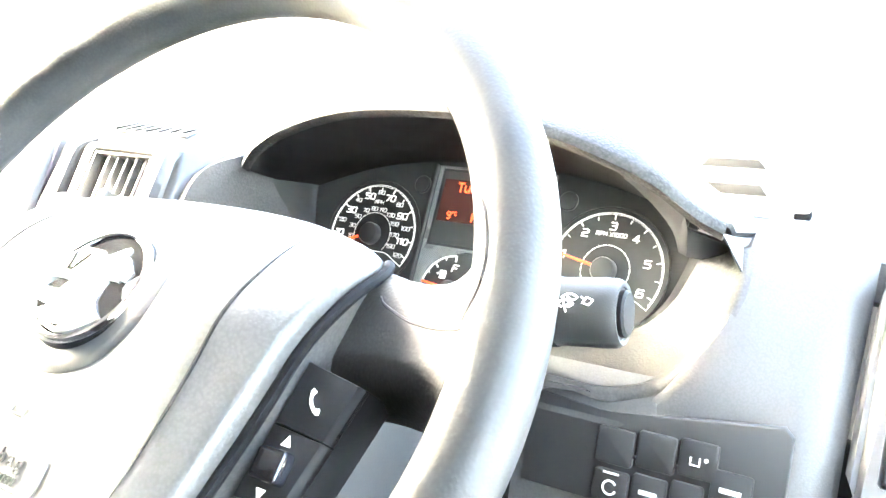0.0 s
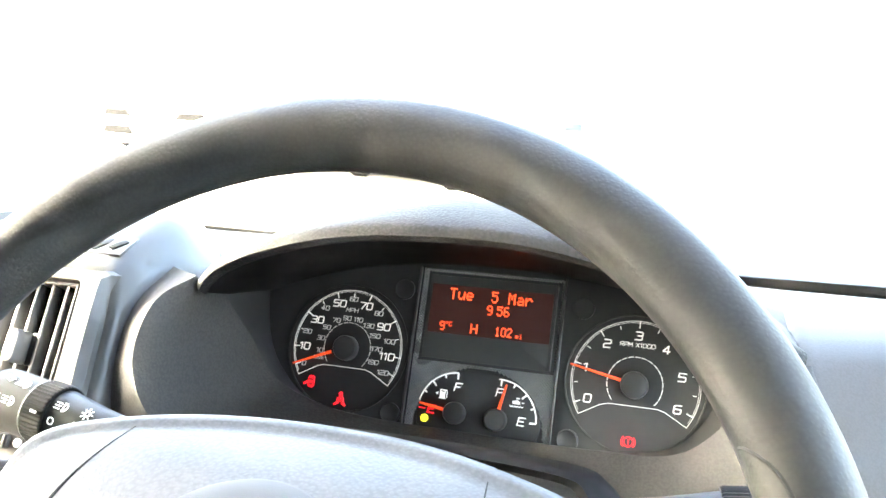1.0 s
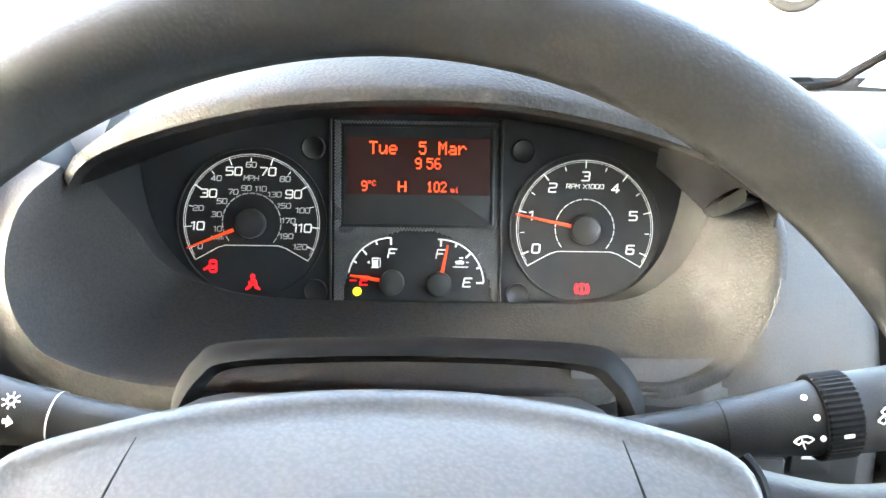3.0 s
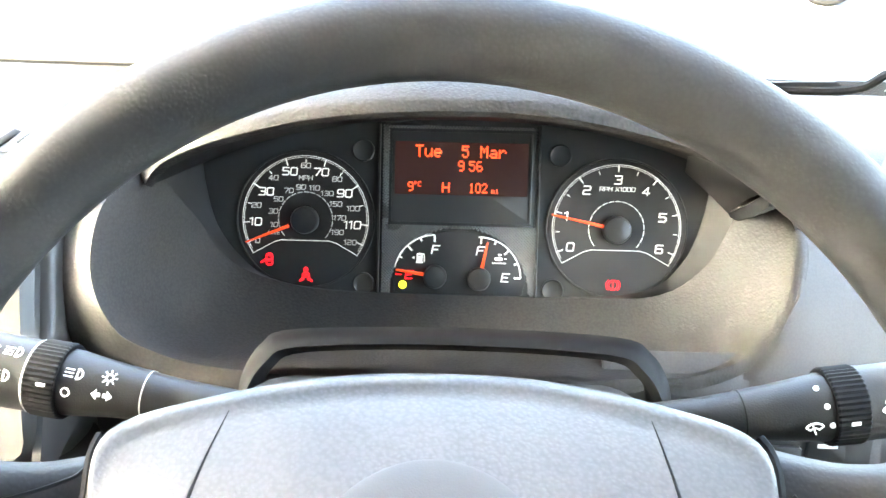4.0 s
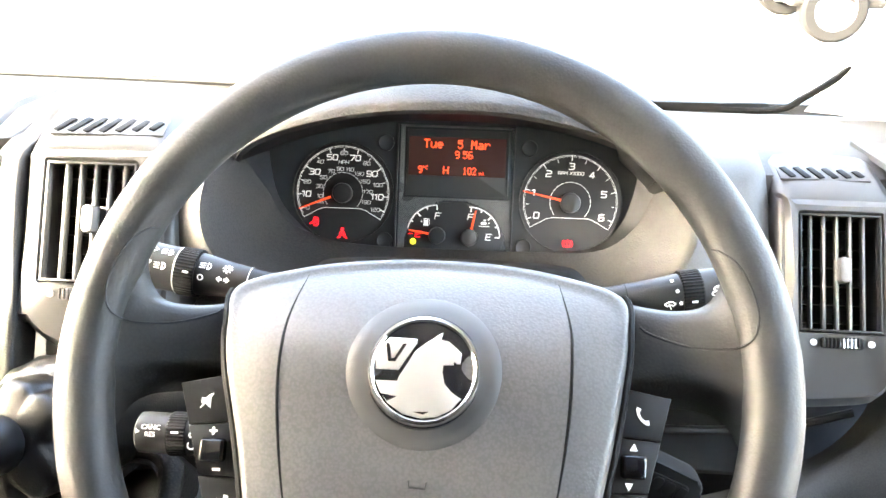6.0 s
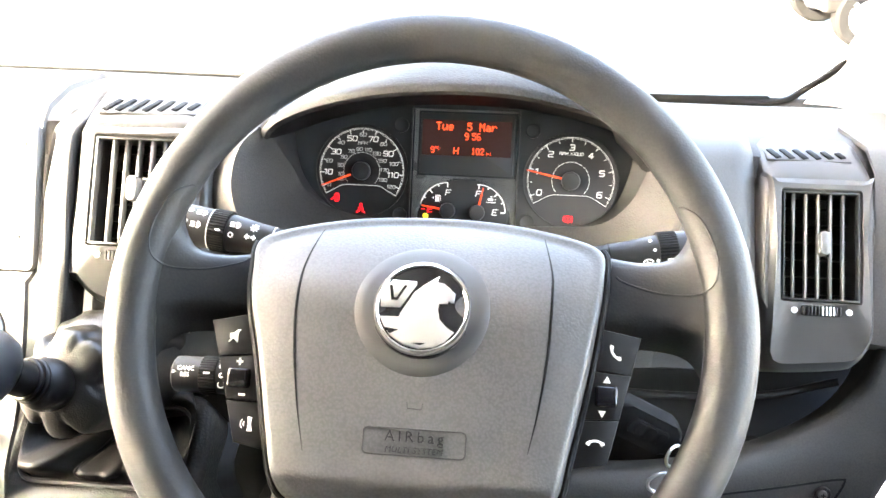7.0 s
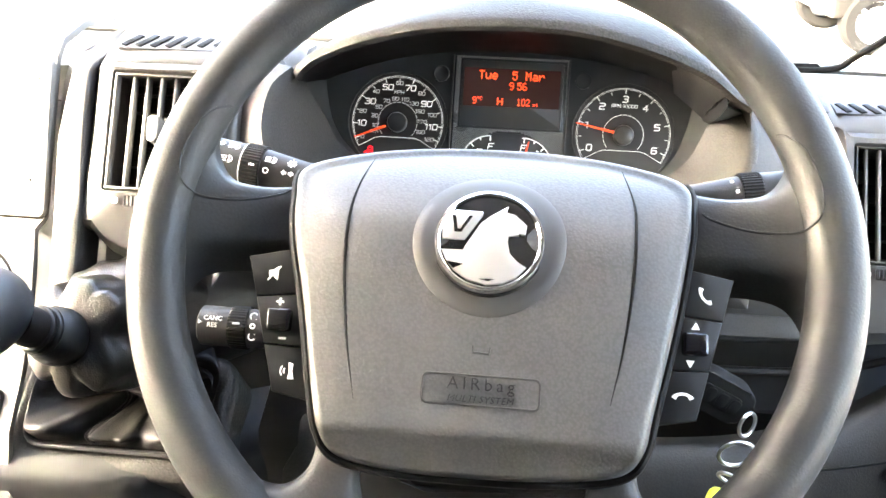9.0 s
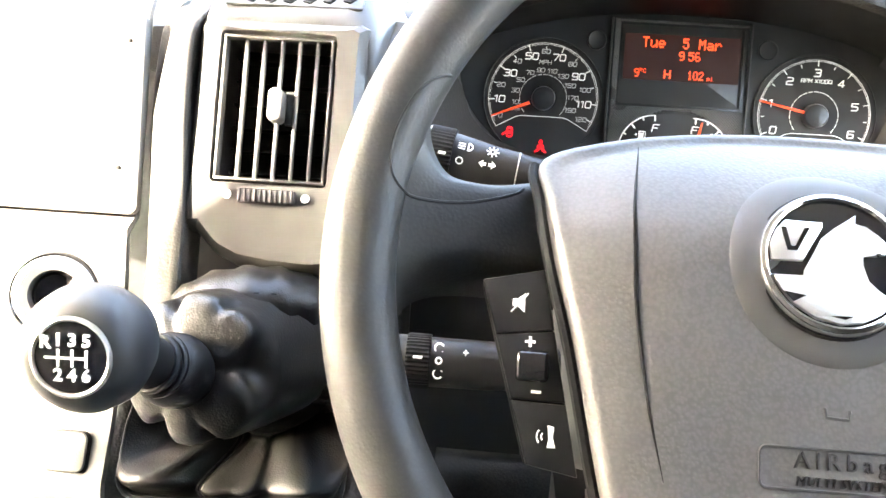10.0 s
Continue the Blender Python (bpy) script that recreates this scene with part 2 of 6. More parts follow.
def loft(bm, rows, thick=0.0, closed=False):
    """A skin over rows of points; thick closes it into a shell, offset along its normals."""
    R = [[Vector(p) for p in r] for r in rows]
    a, b = len(R), len(R[0])

    def normal(i, j):
        du = R[min(i + 1, a - 1)][j] - R[max(i - 1, 0)][j]
        if closed:
            dv = R[i][(j + 1) % b] - R[i][j - 1]
        else:
            dv = R[i][min(j + 1, b - 1)] - R[i][max(j - 1, 0)]
        c = du.cross(dv)
        return c.normalized() if c.length > 1e-12 else Vector((0, 0, 1))
    F = [[bm.verts.new(p) for p in r] for r in R]
    B = [[bm.verts.new(R[i][j] - normal(i, j) * thick) for j in range(b)] for i in range(a)] if thick else None
    nb = b if closed else b - 1
    for i in range(a - 1):
        for j in range(nb):
            j2 = (j + 1) % b
            bm.faces.new((F[i][j], F[i][j2], F[i + 1][j2], F[i + 1][j]))
            if B:
                bm.faces.new((B[i][j], B[i + 1][j], B[i + 1][j2], B[i][j2]))
    if B:
        for i in (0, a - 1):
            for j in range(nb):
                j2 = (j + 1) % b
                bm.faces.new((F[i][j], B[i][j], B[i][j2], F[i][j2]))
        if not closed:
            for j in (0, b - 1):
                for i in range(a - 1):
                    bm.faces.new((F[i][j], F[i + 1][j], B[i + 1][j], B[i][j]))
    return bm


def words(body, size, m, material, parent, name="lettering", extrude=0.0002, align="CENTER", label="", shear=0.0, spread=1.0, bold=0.0):
    """Raised lettering in the built-in font, upright in x and z and facing -y before m."""
    cu = bpy.data.curves.new("letters", "FONT")
    cu.body, cu.size, cu.extrude, cu.align_x, cu.align_y, cu.resolution_u, cu.shear, cu.space_character, cu.offset = body, size, extrude, align, "CENTER", 2, shear, spread, bold
    tmp = bpy.data.objects.new("letters", cu)
    scene.collection.objects.link(tmp)
    dg = bpy.context.evaluated_depsgraph_get()
    me = bpy.data.meshes.new_from_object(tmp.evaluated_get(dg))
    bpy.data.objects.remove(tmp)
    bpy.data.curves.remove(cu)
    me.transform(m @ pose(0, 0, 0, 90, 0, 0))
    me.materials.clear()
    me.materials.append(material)
    me.name = name
    ob = new(name, me)
    ob.parent = parent
    if label:
        ob["label"] = label
    return ob


def at(x, y, z):
    return Matrix.Translation((x, y, z))


CLUSTER = pose(0, 0, 1.45, -16)
WHEEL = pose(-0.003, -0.306, 1.456, -30.5)
K = 0.00033


# ---- the cab shell, its glass and the yard ----
def structure(name, bm, material, label, category, smooth=38):
    return tagged(part(name, bm, material, None, "", smooth), label, category, "", "structure")


XL, XR = -1.42, 0.50
bm = bmesh.new()
box(bm, (0, 0, -0.05), (700, 700, 0.1))
structure("ground", bm, M_GROUND, "pale sunlit concrete yard in front of the van", "ground")

bm = bmesh.new()
box(bm, ((XL + XR) / 2, -0.55, 0.62), (XR - XL + 0.1, 2.1, 0.06))
structure("floor", bm, M_RUBBER, "black rubber cab floor", "floor")
bm = bmesh.new()
box(bm, ((XL + XR) / 2, -0.93, 2.36), (XR - XL + 0.1, 1.35, 0.05))
structure("ceiling", bm, M_LINER, "pale grey cab roof lining", "ceiling")
bm = bmesh.new()
box(bm, ((XL + XR) / 2, -1.63, 1.5), (XR - XL + 0.1, 0.06, 1.8))
structure("wall_rear", bm, M_DARK, "grey bulkhead behind the seats", "bulkhead")
bm = bmesh.new()
box(bm, ((XL + XR) / 2, 0.50, 1.02), (XR - XL + 0.1, 0.05, 0.84))
structure("wall_front", bm, M_DARK, "dark bulkhead below the windscreen", "bulkhead")


def door(name, x, top, rear, label):
    """A cab door: a panel with the window opening cut through it, and its glass."""
    bm = bmesh.new()
    t = 0.05
    box(bm, (x, -0.55, 0.97), (t, 2.1, 0.72))          # below the window
    box(bm, (x, -0.55, (top + 2.36) / 2), (t, 2.1, 2.36 - top))   # above it
    box(bm, (x, (rear - 1.605) / 2, (1.33 + top) / 2), (t, rear + 1.605, top - 1.33))    # rear pillar
    d = structure(name, bm, M_DASH, label, "door")
    bm = bmesh.new()
    box(bm, (x, -0.27, (1.33 + top) / 2), (0.004, 1.56, top - 1.33))
    g = part("pane", bm, M_GLASS, d, "clear side window")
    g.visible_shadow = False
    return d


# unseen door; its window top and rear edge are set to crop the sun
WINDOW_TOP = 2.20
door("door_1", XL - 0.035, WINDOW_TOP, -0.70, "grey passenger door with a clear window")
# driver's side: the door stands ajar and leaves a gap at its front edge
bm = bmesh.new()
box(bm, (XR + 0.035, -0.55, 0.64), (0.05, 2.1, 0.10))
box(bm, (XR + 0.035, -0.55, 2.24), (0.05, 2.1, 0.24))
box(bm, (XR + 0.035, -1.18, 1.405), (0.05, 0.85, 1.43))
box(bm, (XR + 0.035, 0.42, 1.06), (0.05, 0.16, 0.74))
structure("wall_driver", bm, M_DARK, "grey cab side round the driver's doorway", "cab side")
bm = bmesh.new()
box(bm, (XR + 0.075, -0.39, 1.00), (0.03, 0.80, 0.66), 0.008)
d2 = structure("door_2", bm, M_DARK, "driver's door standing ajar with a clear window", "door")
bm = bmesh.new()
box(bm, (XR + 0.075, -0.39, 1.73), (0.004, 0.80, 0.80))
part("pane", bm, M_GLASS, d2, "clear side window").visible_shadow = False

# windscreen: raked glass from the back of the dashboard to the roof
bm = bmesh.new()
v = [[bm.verts.new((x, y + o, z)) for x, y, z in ((XL, 0.46, 1.45), (XR, 0.37, 1.45), (XR, -0.27, 2.36), (XL, -0.27, 2.36))] for o in (0.0, 0.006)]
for a, b, c in ((0, 1, 2), (0, 2, 3)):
    bm.faces.new((v[0][a], v[0][b], v[0][c]))
    bm.faces.new((v[1][c], v[1][b], v[1][a]))
for i in range(4):
    bm.faces.new((v[0][i], v[0][(i + 1) % 4], v[1][(i + 1) % 4], v[1][i]))
w = structure("window_1", bm, M_SCREEN, "wide raked windscreen of clear glass", "windscreen", 0)
w.visible_shadow = False

# black seal along the foot of the windscreen and up the driver's pillar
bm = bmesh.new()
seal = smooth_loop([(-1.40, 0.44, 1.503), (-0.6, 0.40, 1.507), (0.0, 0.37, 1.503), (0.25, 0.352, 1.500), (0.365, 0.34, 1.501), (0.398, 0.325, 1.521), (0.432, 0.29, 1.562), (0.456, 0.245, 1.617), (0.480, 0.17, 1.72), (0.495, -0.1, 2.1)], 6, False)
tube(bm, seal, 0.0045, 8)
structure("trim_1", bm, M_BLACK, "black rubber seal round the windscreen", "seal")
bm = bmesh.new()
prism(bm, [(0.16, 1.4975), (0.352, 1.493), (0.372, 1.5), (0.36, 1.5085), (0.30, 1.5065), (0.16, 1.5055)], 0.345, 0.356, 0.001)
structure("trim_2", bm, M_BLACK, "black wedge of trim at the windscreen corner", "trim")

# driver's front pillar trim
rows = []
for u in np.linspace(0, 1, 12):
    c = np.array((0.40, 0.335, 1.502)) * (1 - u) ** 2 + 2 * u * (1 - u) * np.array((0.455, 0.27, 1.60)) + u * u * np.array((0.50, -0.27, 2.34))
    rows.append([tuple(c + np.array(o)) for o in ((0.006, 0.004, 0.0), (0.03, -0.03, 0.004), (0.07, -0.05, 0.0), (0.12, -0.04, 0.0))])
bm = bmesh.new()
loft(bm, rows, 0.004)
structure("trim_3", bm, M_PILLAR, "pale grey windscreen pillar trim in sunlight", "pillar")


# ---- the dashboard ----
dash = thing("dashboard", Matrix(), "dark grey grained plastic dashboard below the windscreen", "dashboard")


def cl(x, z, y=0.0):
    return tuple(CLUSTER @ Vector((x, y, z)))


# top: from the nose of the dashboard back to the windscreen
rows = []
for x in np.linspace(XL + 0.03, 0.475, 90):
    bulge = 0.012 * math.exp(-((x + 0.30) / 0.16) ** 2)
    ye = 0.41 + (0.345 - 0.41) * (x - XL) / (XR - XL)
    back = 0.075 * (1 / (1 + math.exp(-(x + 0.215) / 0.006))) * (1 / (1 + math.exp((x - 0.20) / 0.006)))
    rows.append([(x, y + (back if i < 3 else 0), z + (bulge if 0 < i < 5 else 0)) for i, (y, z) in enumerate(((0.005, 1.475), (0.02, 1.497), (0.06, 1.509), (0.15, 1.511), (0.26, 1.505), (ye, 1.495), (ye + 0.05, 1.47)))])
bm = bmesh.new()
loft(bm, rows, 0.006)
part("top_panel", bm, M_DASH_SOFT, dash, "grained dashboard top in full daylight")

# binnacle: a funnel from the cluster out to a rounded lip, and the outer skin beyond
rim_xz = [(-0.181, 0.058), (-0.172, 0.0375), (-0.1612, 0.0190), (-0.1535, 0.0010), (-0.1330, -0.0150), (-0.086, -0.0262), (0, -0.0275), (0.086, -0.0262), (0.129, -0.0205), (0.154, -0.0005), (0.166, 0.0245), (0.1725, 0.044), (0.174, 0.056)]
rim_y = [-0.058, -0.046, -0.030, -0.018, -0.010, -0.005, -0.003, -0.005, -0.010, -0.015, -0.019, -0.022, -0.022]
inner = [cl(x, z, y) for (x, z), y in zip(rim_xz, rim_y)]
plate_xz = [(-0.168, 0.062), (-0.165, 0.040), (-0.158, 0.0160), (-0.144, -0.0030), (-0.123, -0.0185), (-0.085, -0.0250), (0, -0.0262), (0.085, -0.0250), (0.124, -0.0180), (0.144, 0.0015), (0.153, 0.0240), (0.157, 0.043), (0.158, 0.056)]
bm = bmesh.new()
wall_a, wall_b = smooth_loop([cl(x, z, -0.001) for x, z in plate_xz], 5, False), smooth_loop(inner, 5, False)
loft(bm, [[tuple(p + (q - p) * u) for p, q in zip(wall_a, wall_b)] for u in np.linspace(0, 1, 5)], -0.002)
part("dial_surround", bm, M_SWITCH, dash, "smooth dark wall round the dials", 60)
lip = [(-0.175, -0.066, 1.520), (-0.184, -0.095, 1.508), (-0.188, -0.110, 1.482), (-0.182, -0.115, 1.456), (-0.165, -0.115, 1.437), (-0.118, -0.112, 1.422), (0, -0.105, 1.414), (0.10, -0.088, 1.410), (0.140, -0.076, 1.4075), (0.172, -0.068, 1.420), (0.191, -0.058, 1.443), (0.199, -0.0365, 1.476), (0.195, -0.014, 1.496)]
skin = [(-0.222, 0.03, 1.515), (-0.228, 0.00, 1.475), (-0.228, -0.02, 1.44), (-0.215, -0.05, 1.41), (-0.17, -0.07, 1.385), (-0.1, -0.08, 1.37), (0, -0.08, 1.36), (0.1, -0.077, 1.375), (0.15, -0.062, 1.39), (0.184, -0.055, 1.408), (0.204, -0.042, 1.438), (0.209, -0.022, 1.477), (0.206, -0.012, 1.494)]
skin = [s if s[0] < 0.1 else (l[0] + 0.004, l[1] + 0.012, l[2] - 0.002) for s, l in zip(skin, lip)]
S_in, S_lip, S_out = smooth_loop(inner, 5, False), smooth_loop(lip, 5, False), smooth_loop(skin, 5, False)
rows = []
for u in np.linspace(0, 1, 9):
    rows.append([tuple(a + (b - a) * u + np.array((0, 0, -0.010)) * math.sin(math.pi * u) * (0.5 + 0.5 * min(1, max(0, (1.50 - b[2]) / 0.05)))) for a, b in zip(S_in, S_lip)])
for u in np.linspace(0, 1, 9)[1:]:
    rows.append([tuple(a + (b - a) * u + (np.array((a[0] * 0.10, -0.012, 0.004)) if a[0] < 0.05 else np.array((0.001, -0.002, 0.0))) * math.sin(math.pi * u)) for a, b in zip(S_lip, S_out)])
bm = bmesh.new()
loft(bm, rows, -0.004)
part("binnacle", bm, M_DASH_SOFT, dash, "rounded grained binnacle round the dials", 70)

# hood over the dials
front = [(-0.1711, -0.069, 1.5158), (-0.1646, -0.0705, 1.5238), (-0.1506, -0.0742, 1.5334), (-0.1174, -0.0825, 1.547), (-0.0643, -0.0893, 1.5601), (-0.0024, -0.0915, 1.5646), (0.0521, -0.0912, 1.5622), (0.1071, -0.0835, 1.5495), (0.1494, -0.074, 1.5329), (0.1737, -0.0635, 1.5160), (0.1893, -0.0560, 1.5077)]
F_ = smooth_loop(front, 5, False)
n = len(F_)
rows = []


def arch(i, x_half, y, z_mid, z_end, off=0.0):
    s = -1 + 2 * i / (n - 1)
    return np.array((x_half * s + off, y, z_end + (z_mid - z_end) * (1 - abs(s) ** 2.4)))


under_back = [arch(i, 0.176, 0.018, 1.536, 1.500) for i in range(n)]
ridge = smooth_loop([(-0.1848, 0.0105, 1.5089), (-0.1062, -0.0166, 1.5603), (-0.0281, -0.0325, 1.5787), (0.0533, -0.0442, 1.5760), (0.1250, -0.0470, 1.5570), (0.1860, -0.0195, 1.5050)], 10, False)
rear = [arch(i, 0.200, 0.07, 1.558, 1.495, 0.0) for i in range(n)]
foot = [arch(i, 0.214, 0.13, 1.509, 1.485, 0.0) for i in range(n)]
# same skin as the hood; its shade is put into a black colour
bm = bmesh.new()
loft(bm, [[tuple(p + (q - p + np.array((0, 0.0042, -0.0020))) * u) for p, q in zip(under_back, F_)] for u in np.linspace(0, 1, 6)], 0.0015)
part("hood_lining", bm, M_BLACK, dash, "underside of the hood with its shade painted black", 50)
F_in = [p + np.array((0, 0.0042, -0.0020)) for p in F_]
F_top = [p + np.array((0, 0.0022, 0.0030)) for p in F_]
for a, b, steps, up in ((F_in, F_, 3, -0.0006), (F_, F_top, 3, 0.0005), (F_top, ridge, 6, 0.002), (ridge, rear, 4, 0.003), (rear, foot, 4, 0.0)):
    for u in np.linspace(0, 1, steps)[(0 if a is F_in else 1):]:
        rows.append([tuple(p + (q - p) * u + np.array((0, 0, up * math.sin(math.pi * u)))) for p, q in zip(a, b)])
bm = bmesh.new()
loft(bm, rows, 0.003)
part("hood", bm, M_HOOD, dash, "curved grained hood over the dials", 60)
# moulded end of the hood where it drops into the binnacle, on the door side
bm = bmesh.new()
a_ = smooth_loop([(0.1180, -0.0790, 1.5430), (0.1470, -0.0705, 1.5300), (0.1672, -0.0600, 1.5159)], 5, False)
b_ = smooth_loop([(0.1380, 0.0060, 1.5080), (0.1490, -0.0120, 1.5000), (0.1571, -0.0300, 1.4933)], 5, False)
loft(bm, [[tuple(p + (q - p) * u + np.array((0, 0, 0.003)) * math.sin(math.pi * u)) for p, q in zip(a_, b_)] for u in np.linspace(0, 1, 5)], 0.002)
# darker than the hood's skin: shade of this downward face in the colour
part("hood_end", bm, M_DARK, dash, "", 50)
bm = bmesh.new()
loft(bm, [[(0.1568, -0.0298, 1.4938), (0.1620, -0.0460, 1.5045), (0.1674, -0.0602, 1.5160)], [(0.1580, -0.0305, 1.4915), (0.1640, -0.0460, 1.5010), (0.1690, -0.0600, 1.5115)], [(0.1632, -0.0300, 1.4892), (0.1670, -0.0450, 1.4970), (0.1697, -0.0580, 1.5073)], [(0.170, -0.010, 1.487), (0.180, -0.018, 1.492), (0.190, -0.026, 1.498)]], 0.002)
part("hood_stop", bm, M_DARK, dash, "", 30)

# web closing the hood's end against the face
bm = bmesh.new()
web_a = smooth_loop([(0.1892, -0.0548, 1.5072), (0.1866, -0.0195, 1.5048), (0.1935, 0.030, 1.502)], 5, False)
web_b = smooth_loop([(0.1990, -0.0270, 1.4800), (0.1950, 0.0020, 1.4990), (0.1935, 0.036, 1.5085)], 5, False)
loft(bm, [[tuple(p + (q - p) * u) for p, q in zip(web_a, web_b)] for u in np.linspace(0, 1, 5)], 0.001)
part("hood_web", bm, M_SIDE, dash, "", 60)

# face to the driver's side of the binnacle
rows = []


def mouth_edge(z):
    """Outer edge of the dials' mouth at a height, where the face rolls inward."""
    return float(np.interp(z, (1.30, 1.395, 1.4075, 1.42, 1.443, 1.476, 1.496, 1.52), (0.150, 0.150, 0.150, 0.172, 0.190, 0.198, 0.194, 0.190)))


for u in (0.0, 0.012, 0.03, 0.06, 0.12, 0.25, 0.4, 0.55, 0.7, 0.8, 0.9, 0.95, 1.0):
    row = []
    roll = 0.016 * (1 - min(1.0, u / 0.06)) ** 2
    for y, z, g in ((0.06, 1.513, 0), (0.03, 1.5085, 0.008), (0.006, 1.4985, 0.018), (-0.010, 1.478, 0.030), (-0.026, 1.452, 0.032), (-0.042, 1.425, 0.026), (-0.056, 1.398, 0.016), (-0.066, 1.36, 0.006), (-0.072, 1.325, 0.004), (-0.05, 1.318, 0)):
        x = mouth_edge(z) + (0.2625 - mouth_edge(z)) * u
        e = max(0.0, (x - 0.247) / 0.0155)
        f = min(1.0, 1 - (x - 0.186) / 0.0765)
        row.append((x, y - f * g + 0.012 * e * e + (roll if z > 1.40 else 0), z))
    rows.append(row)
bm = bmesh.new()
loft(bm, rows, 0.003)
part("side_panel", bm, M_SIDE, dash, "smooth grey dashboard face beside the vent", 50)
# face under the binnacle, with the switch panel
rows = []
for x in np.linspace(0.085, 0.200, 10):
    tuck = 0.010 * max(0.0, (x - 0.150) / 0.050) ** 2
    rows.append([(x, y + tuck, z) for y, z in ((-0.060, 1.4165), (-0.0695, 1.405), (-0.0720, 1.392), (-0.0725, 1.36), (-0.076, 1.325), (-0.055, 1.318))])
bm = bmesh.new()
loft(bm, rows, 0.006)
part("under_panel", bm, M_SIDE, dash)
# the same between binnacle and passenger-side vent
rows = []
for x in np.linspace(-0.245, -0.185, 8):
    rows.append([(x, y, z) for y, z in ((0.06, 1.524), (0.030, 1.522), (0.012, 1.513), (0.000, 1.497), (-0.022, 1.46), (-0.046, 1.41), (-0.07, 1.35), (-0.08, 1.30))])
bm = bmesh.new()
loft(bm, rows, 0.006)
part("side_panel", bm, M_SIDE, dash, "smooth grey dashboard face beside the vent", 50)

# tray under the driver's vent, with its rolled lower lip
bm = bmesh.new()
rows = []
for x in np.linspace(0.09, 0.44, 12):
    rows.append([(x, -0.05, 1.345), (x, 0.04, 1.34), (x, 0.06, 1.30), (x, 0.04, 1.25), (x, -0.04, 1.235)])
loft(bm, rows, 0.004)
part("tray", bm, M_DARK, dash, "dark open tray under the driver's vent", 60)
for zz, yy in ((1.312, 0.03), (1.285, 0.02), (1.262, 0.0)):
    bm = bmesh.new()
    tube(bm, smooth_loop([(0.09, yy, zz), (0.20, yy - 0.008, zz - 0.002), (0.30, yy - 0.005, zz + 0.003), (0.37, yy, zz + 0.02)], 6, False), 0.004, 8)
    part("rib", bm, M_DARK, dash)

# lower facia with a lip that sweeps up beyond the driver's vent
edge = smooth_loop([(-0.16, -0.115, 1.232), (0.0, -0.115, 1.230), (0.10, -0.11, 1.228), (0.20, -0.10, 1.232), (0.265, -0.088, 1.244), (0.31, -0.075, 1.258), (0.345, -0.066, 1.278), (0.366, -0.06, 1.305), (0.375, -0.055, 1.335), (0.378, -0.05, 1.36), (0.385, -0.04, 1.40), (0.395, -0.02, 1.46), (0.40, 0.01, 1.50)], 5, False)
rows = []
for k, (dy, dz, dx) in enumerate(((0.03, -0.006, -0.003), (0.008, 0.0015, -0.001), (0.0, 0.001, 0.0), (-0.007, -0.006, 0.003), (-0.010, -0.016, 0.008))):
    rows.append([(p[0] + dx * (i / len(edge)), p[1] + dy, p[2] + dz) for i, p in enumerate(edge)])
rows.append([(0.05 + (p[0] - 0.05) * 1.06 + 0.06 * max(0, (p[2] - 1.26) / 0.2), p[1] - 0.014, 1.19 + (p[2] - 1.23) * 0.75) for p in edge])
rows.append([(0.05 + (p[0] - 0.05) * 1.10 + 0.10 * max(0, (p[2] - 1.26) / 0.2), p[1] - 0.010, 1.11 + (p[2] - 1.23) * 0.55) for p in edge])
rows.append([(0.05 + (p[0] - 0.05) * 1.12 + 0.10 * max(0, (p[2] - 1.26) / 0.2), p[1] + 0.03, 0.92 + (p[2] - 1.23) * 0.3) for p in edge])
# its outer end is cut back towards the sill
rows = [[(min(x, 0.409 + (z - 1.235) * (1.5 if z > 1.235 else 0.32)), y, z) for x, y, z in r] for r in rows]
bm = bmesh.new()
loft(bm, rows, 0.005)
part("lower_facia", bm, M_FACIA, dash, "grey grained lower dashboard panel", 60)
# seam and fixing screw in the lower facia
bm = bmesh.new()
tube(bm, smooth_loop([(0.23, -0.108, 1.213), (0.30, -0.098, 1.222), (0.350, -0.089, 1.228), (0.356, -0.089, 1.224), (0.345, -0.092, 1.20), (0.330, -0.094, 1.165)], 6, False), 0.0011, 6)
part("seam", bm, M_BLACK, dash)
scr = thing("screw", pose(0.338, -0.0925, 1.2135, -8), "dull grey fixing screw in the lower dashboard panel", "screw")
bm = bmesh.new()
lathe(bm, [(0.0075, 0.002), (0.0075, -0.0005), (0.0066, -0.0012), (0.0054, -0.0006), (0.0052, 0.0012), (0, 0.0014)], 28)
part("washer", bm, M_DARK, scr)
bm = bmesh.new()
lathe(bm, [(0.0042, 0.002), (0.0040, -0.0012), (0.0028, -0.0020), (0, -0.0021)], 24)
part("head", bm, M_SMOOTH, scr)
bm = bmesh.new()
box(bm, (0, -0.0021, 0), (0.0046, 0.0006, 0.0010))
box(bm, (0, -0.0021, 0), (0.0010, 0.0006, 0.0046))
part("slot", bm, M_BLACK, scr)

# black sheet added in place of the shade behind the wheel
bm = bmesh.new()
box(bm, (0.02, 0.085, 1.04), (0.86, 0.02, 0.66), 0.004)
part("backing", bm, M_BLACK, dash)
# black prism stands for the shaded slot above the column cover
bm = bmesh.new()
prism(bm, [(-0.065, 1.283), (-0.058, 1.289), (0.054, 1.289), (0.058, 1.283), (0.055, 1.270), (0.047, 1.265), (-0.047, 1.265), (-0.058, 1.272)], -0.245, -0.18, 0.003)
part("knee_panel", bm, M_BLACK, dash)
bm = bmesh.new()
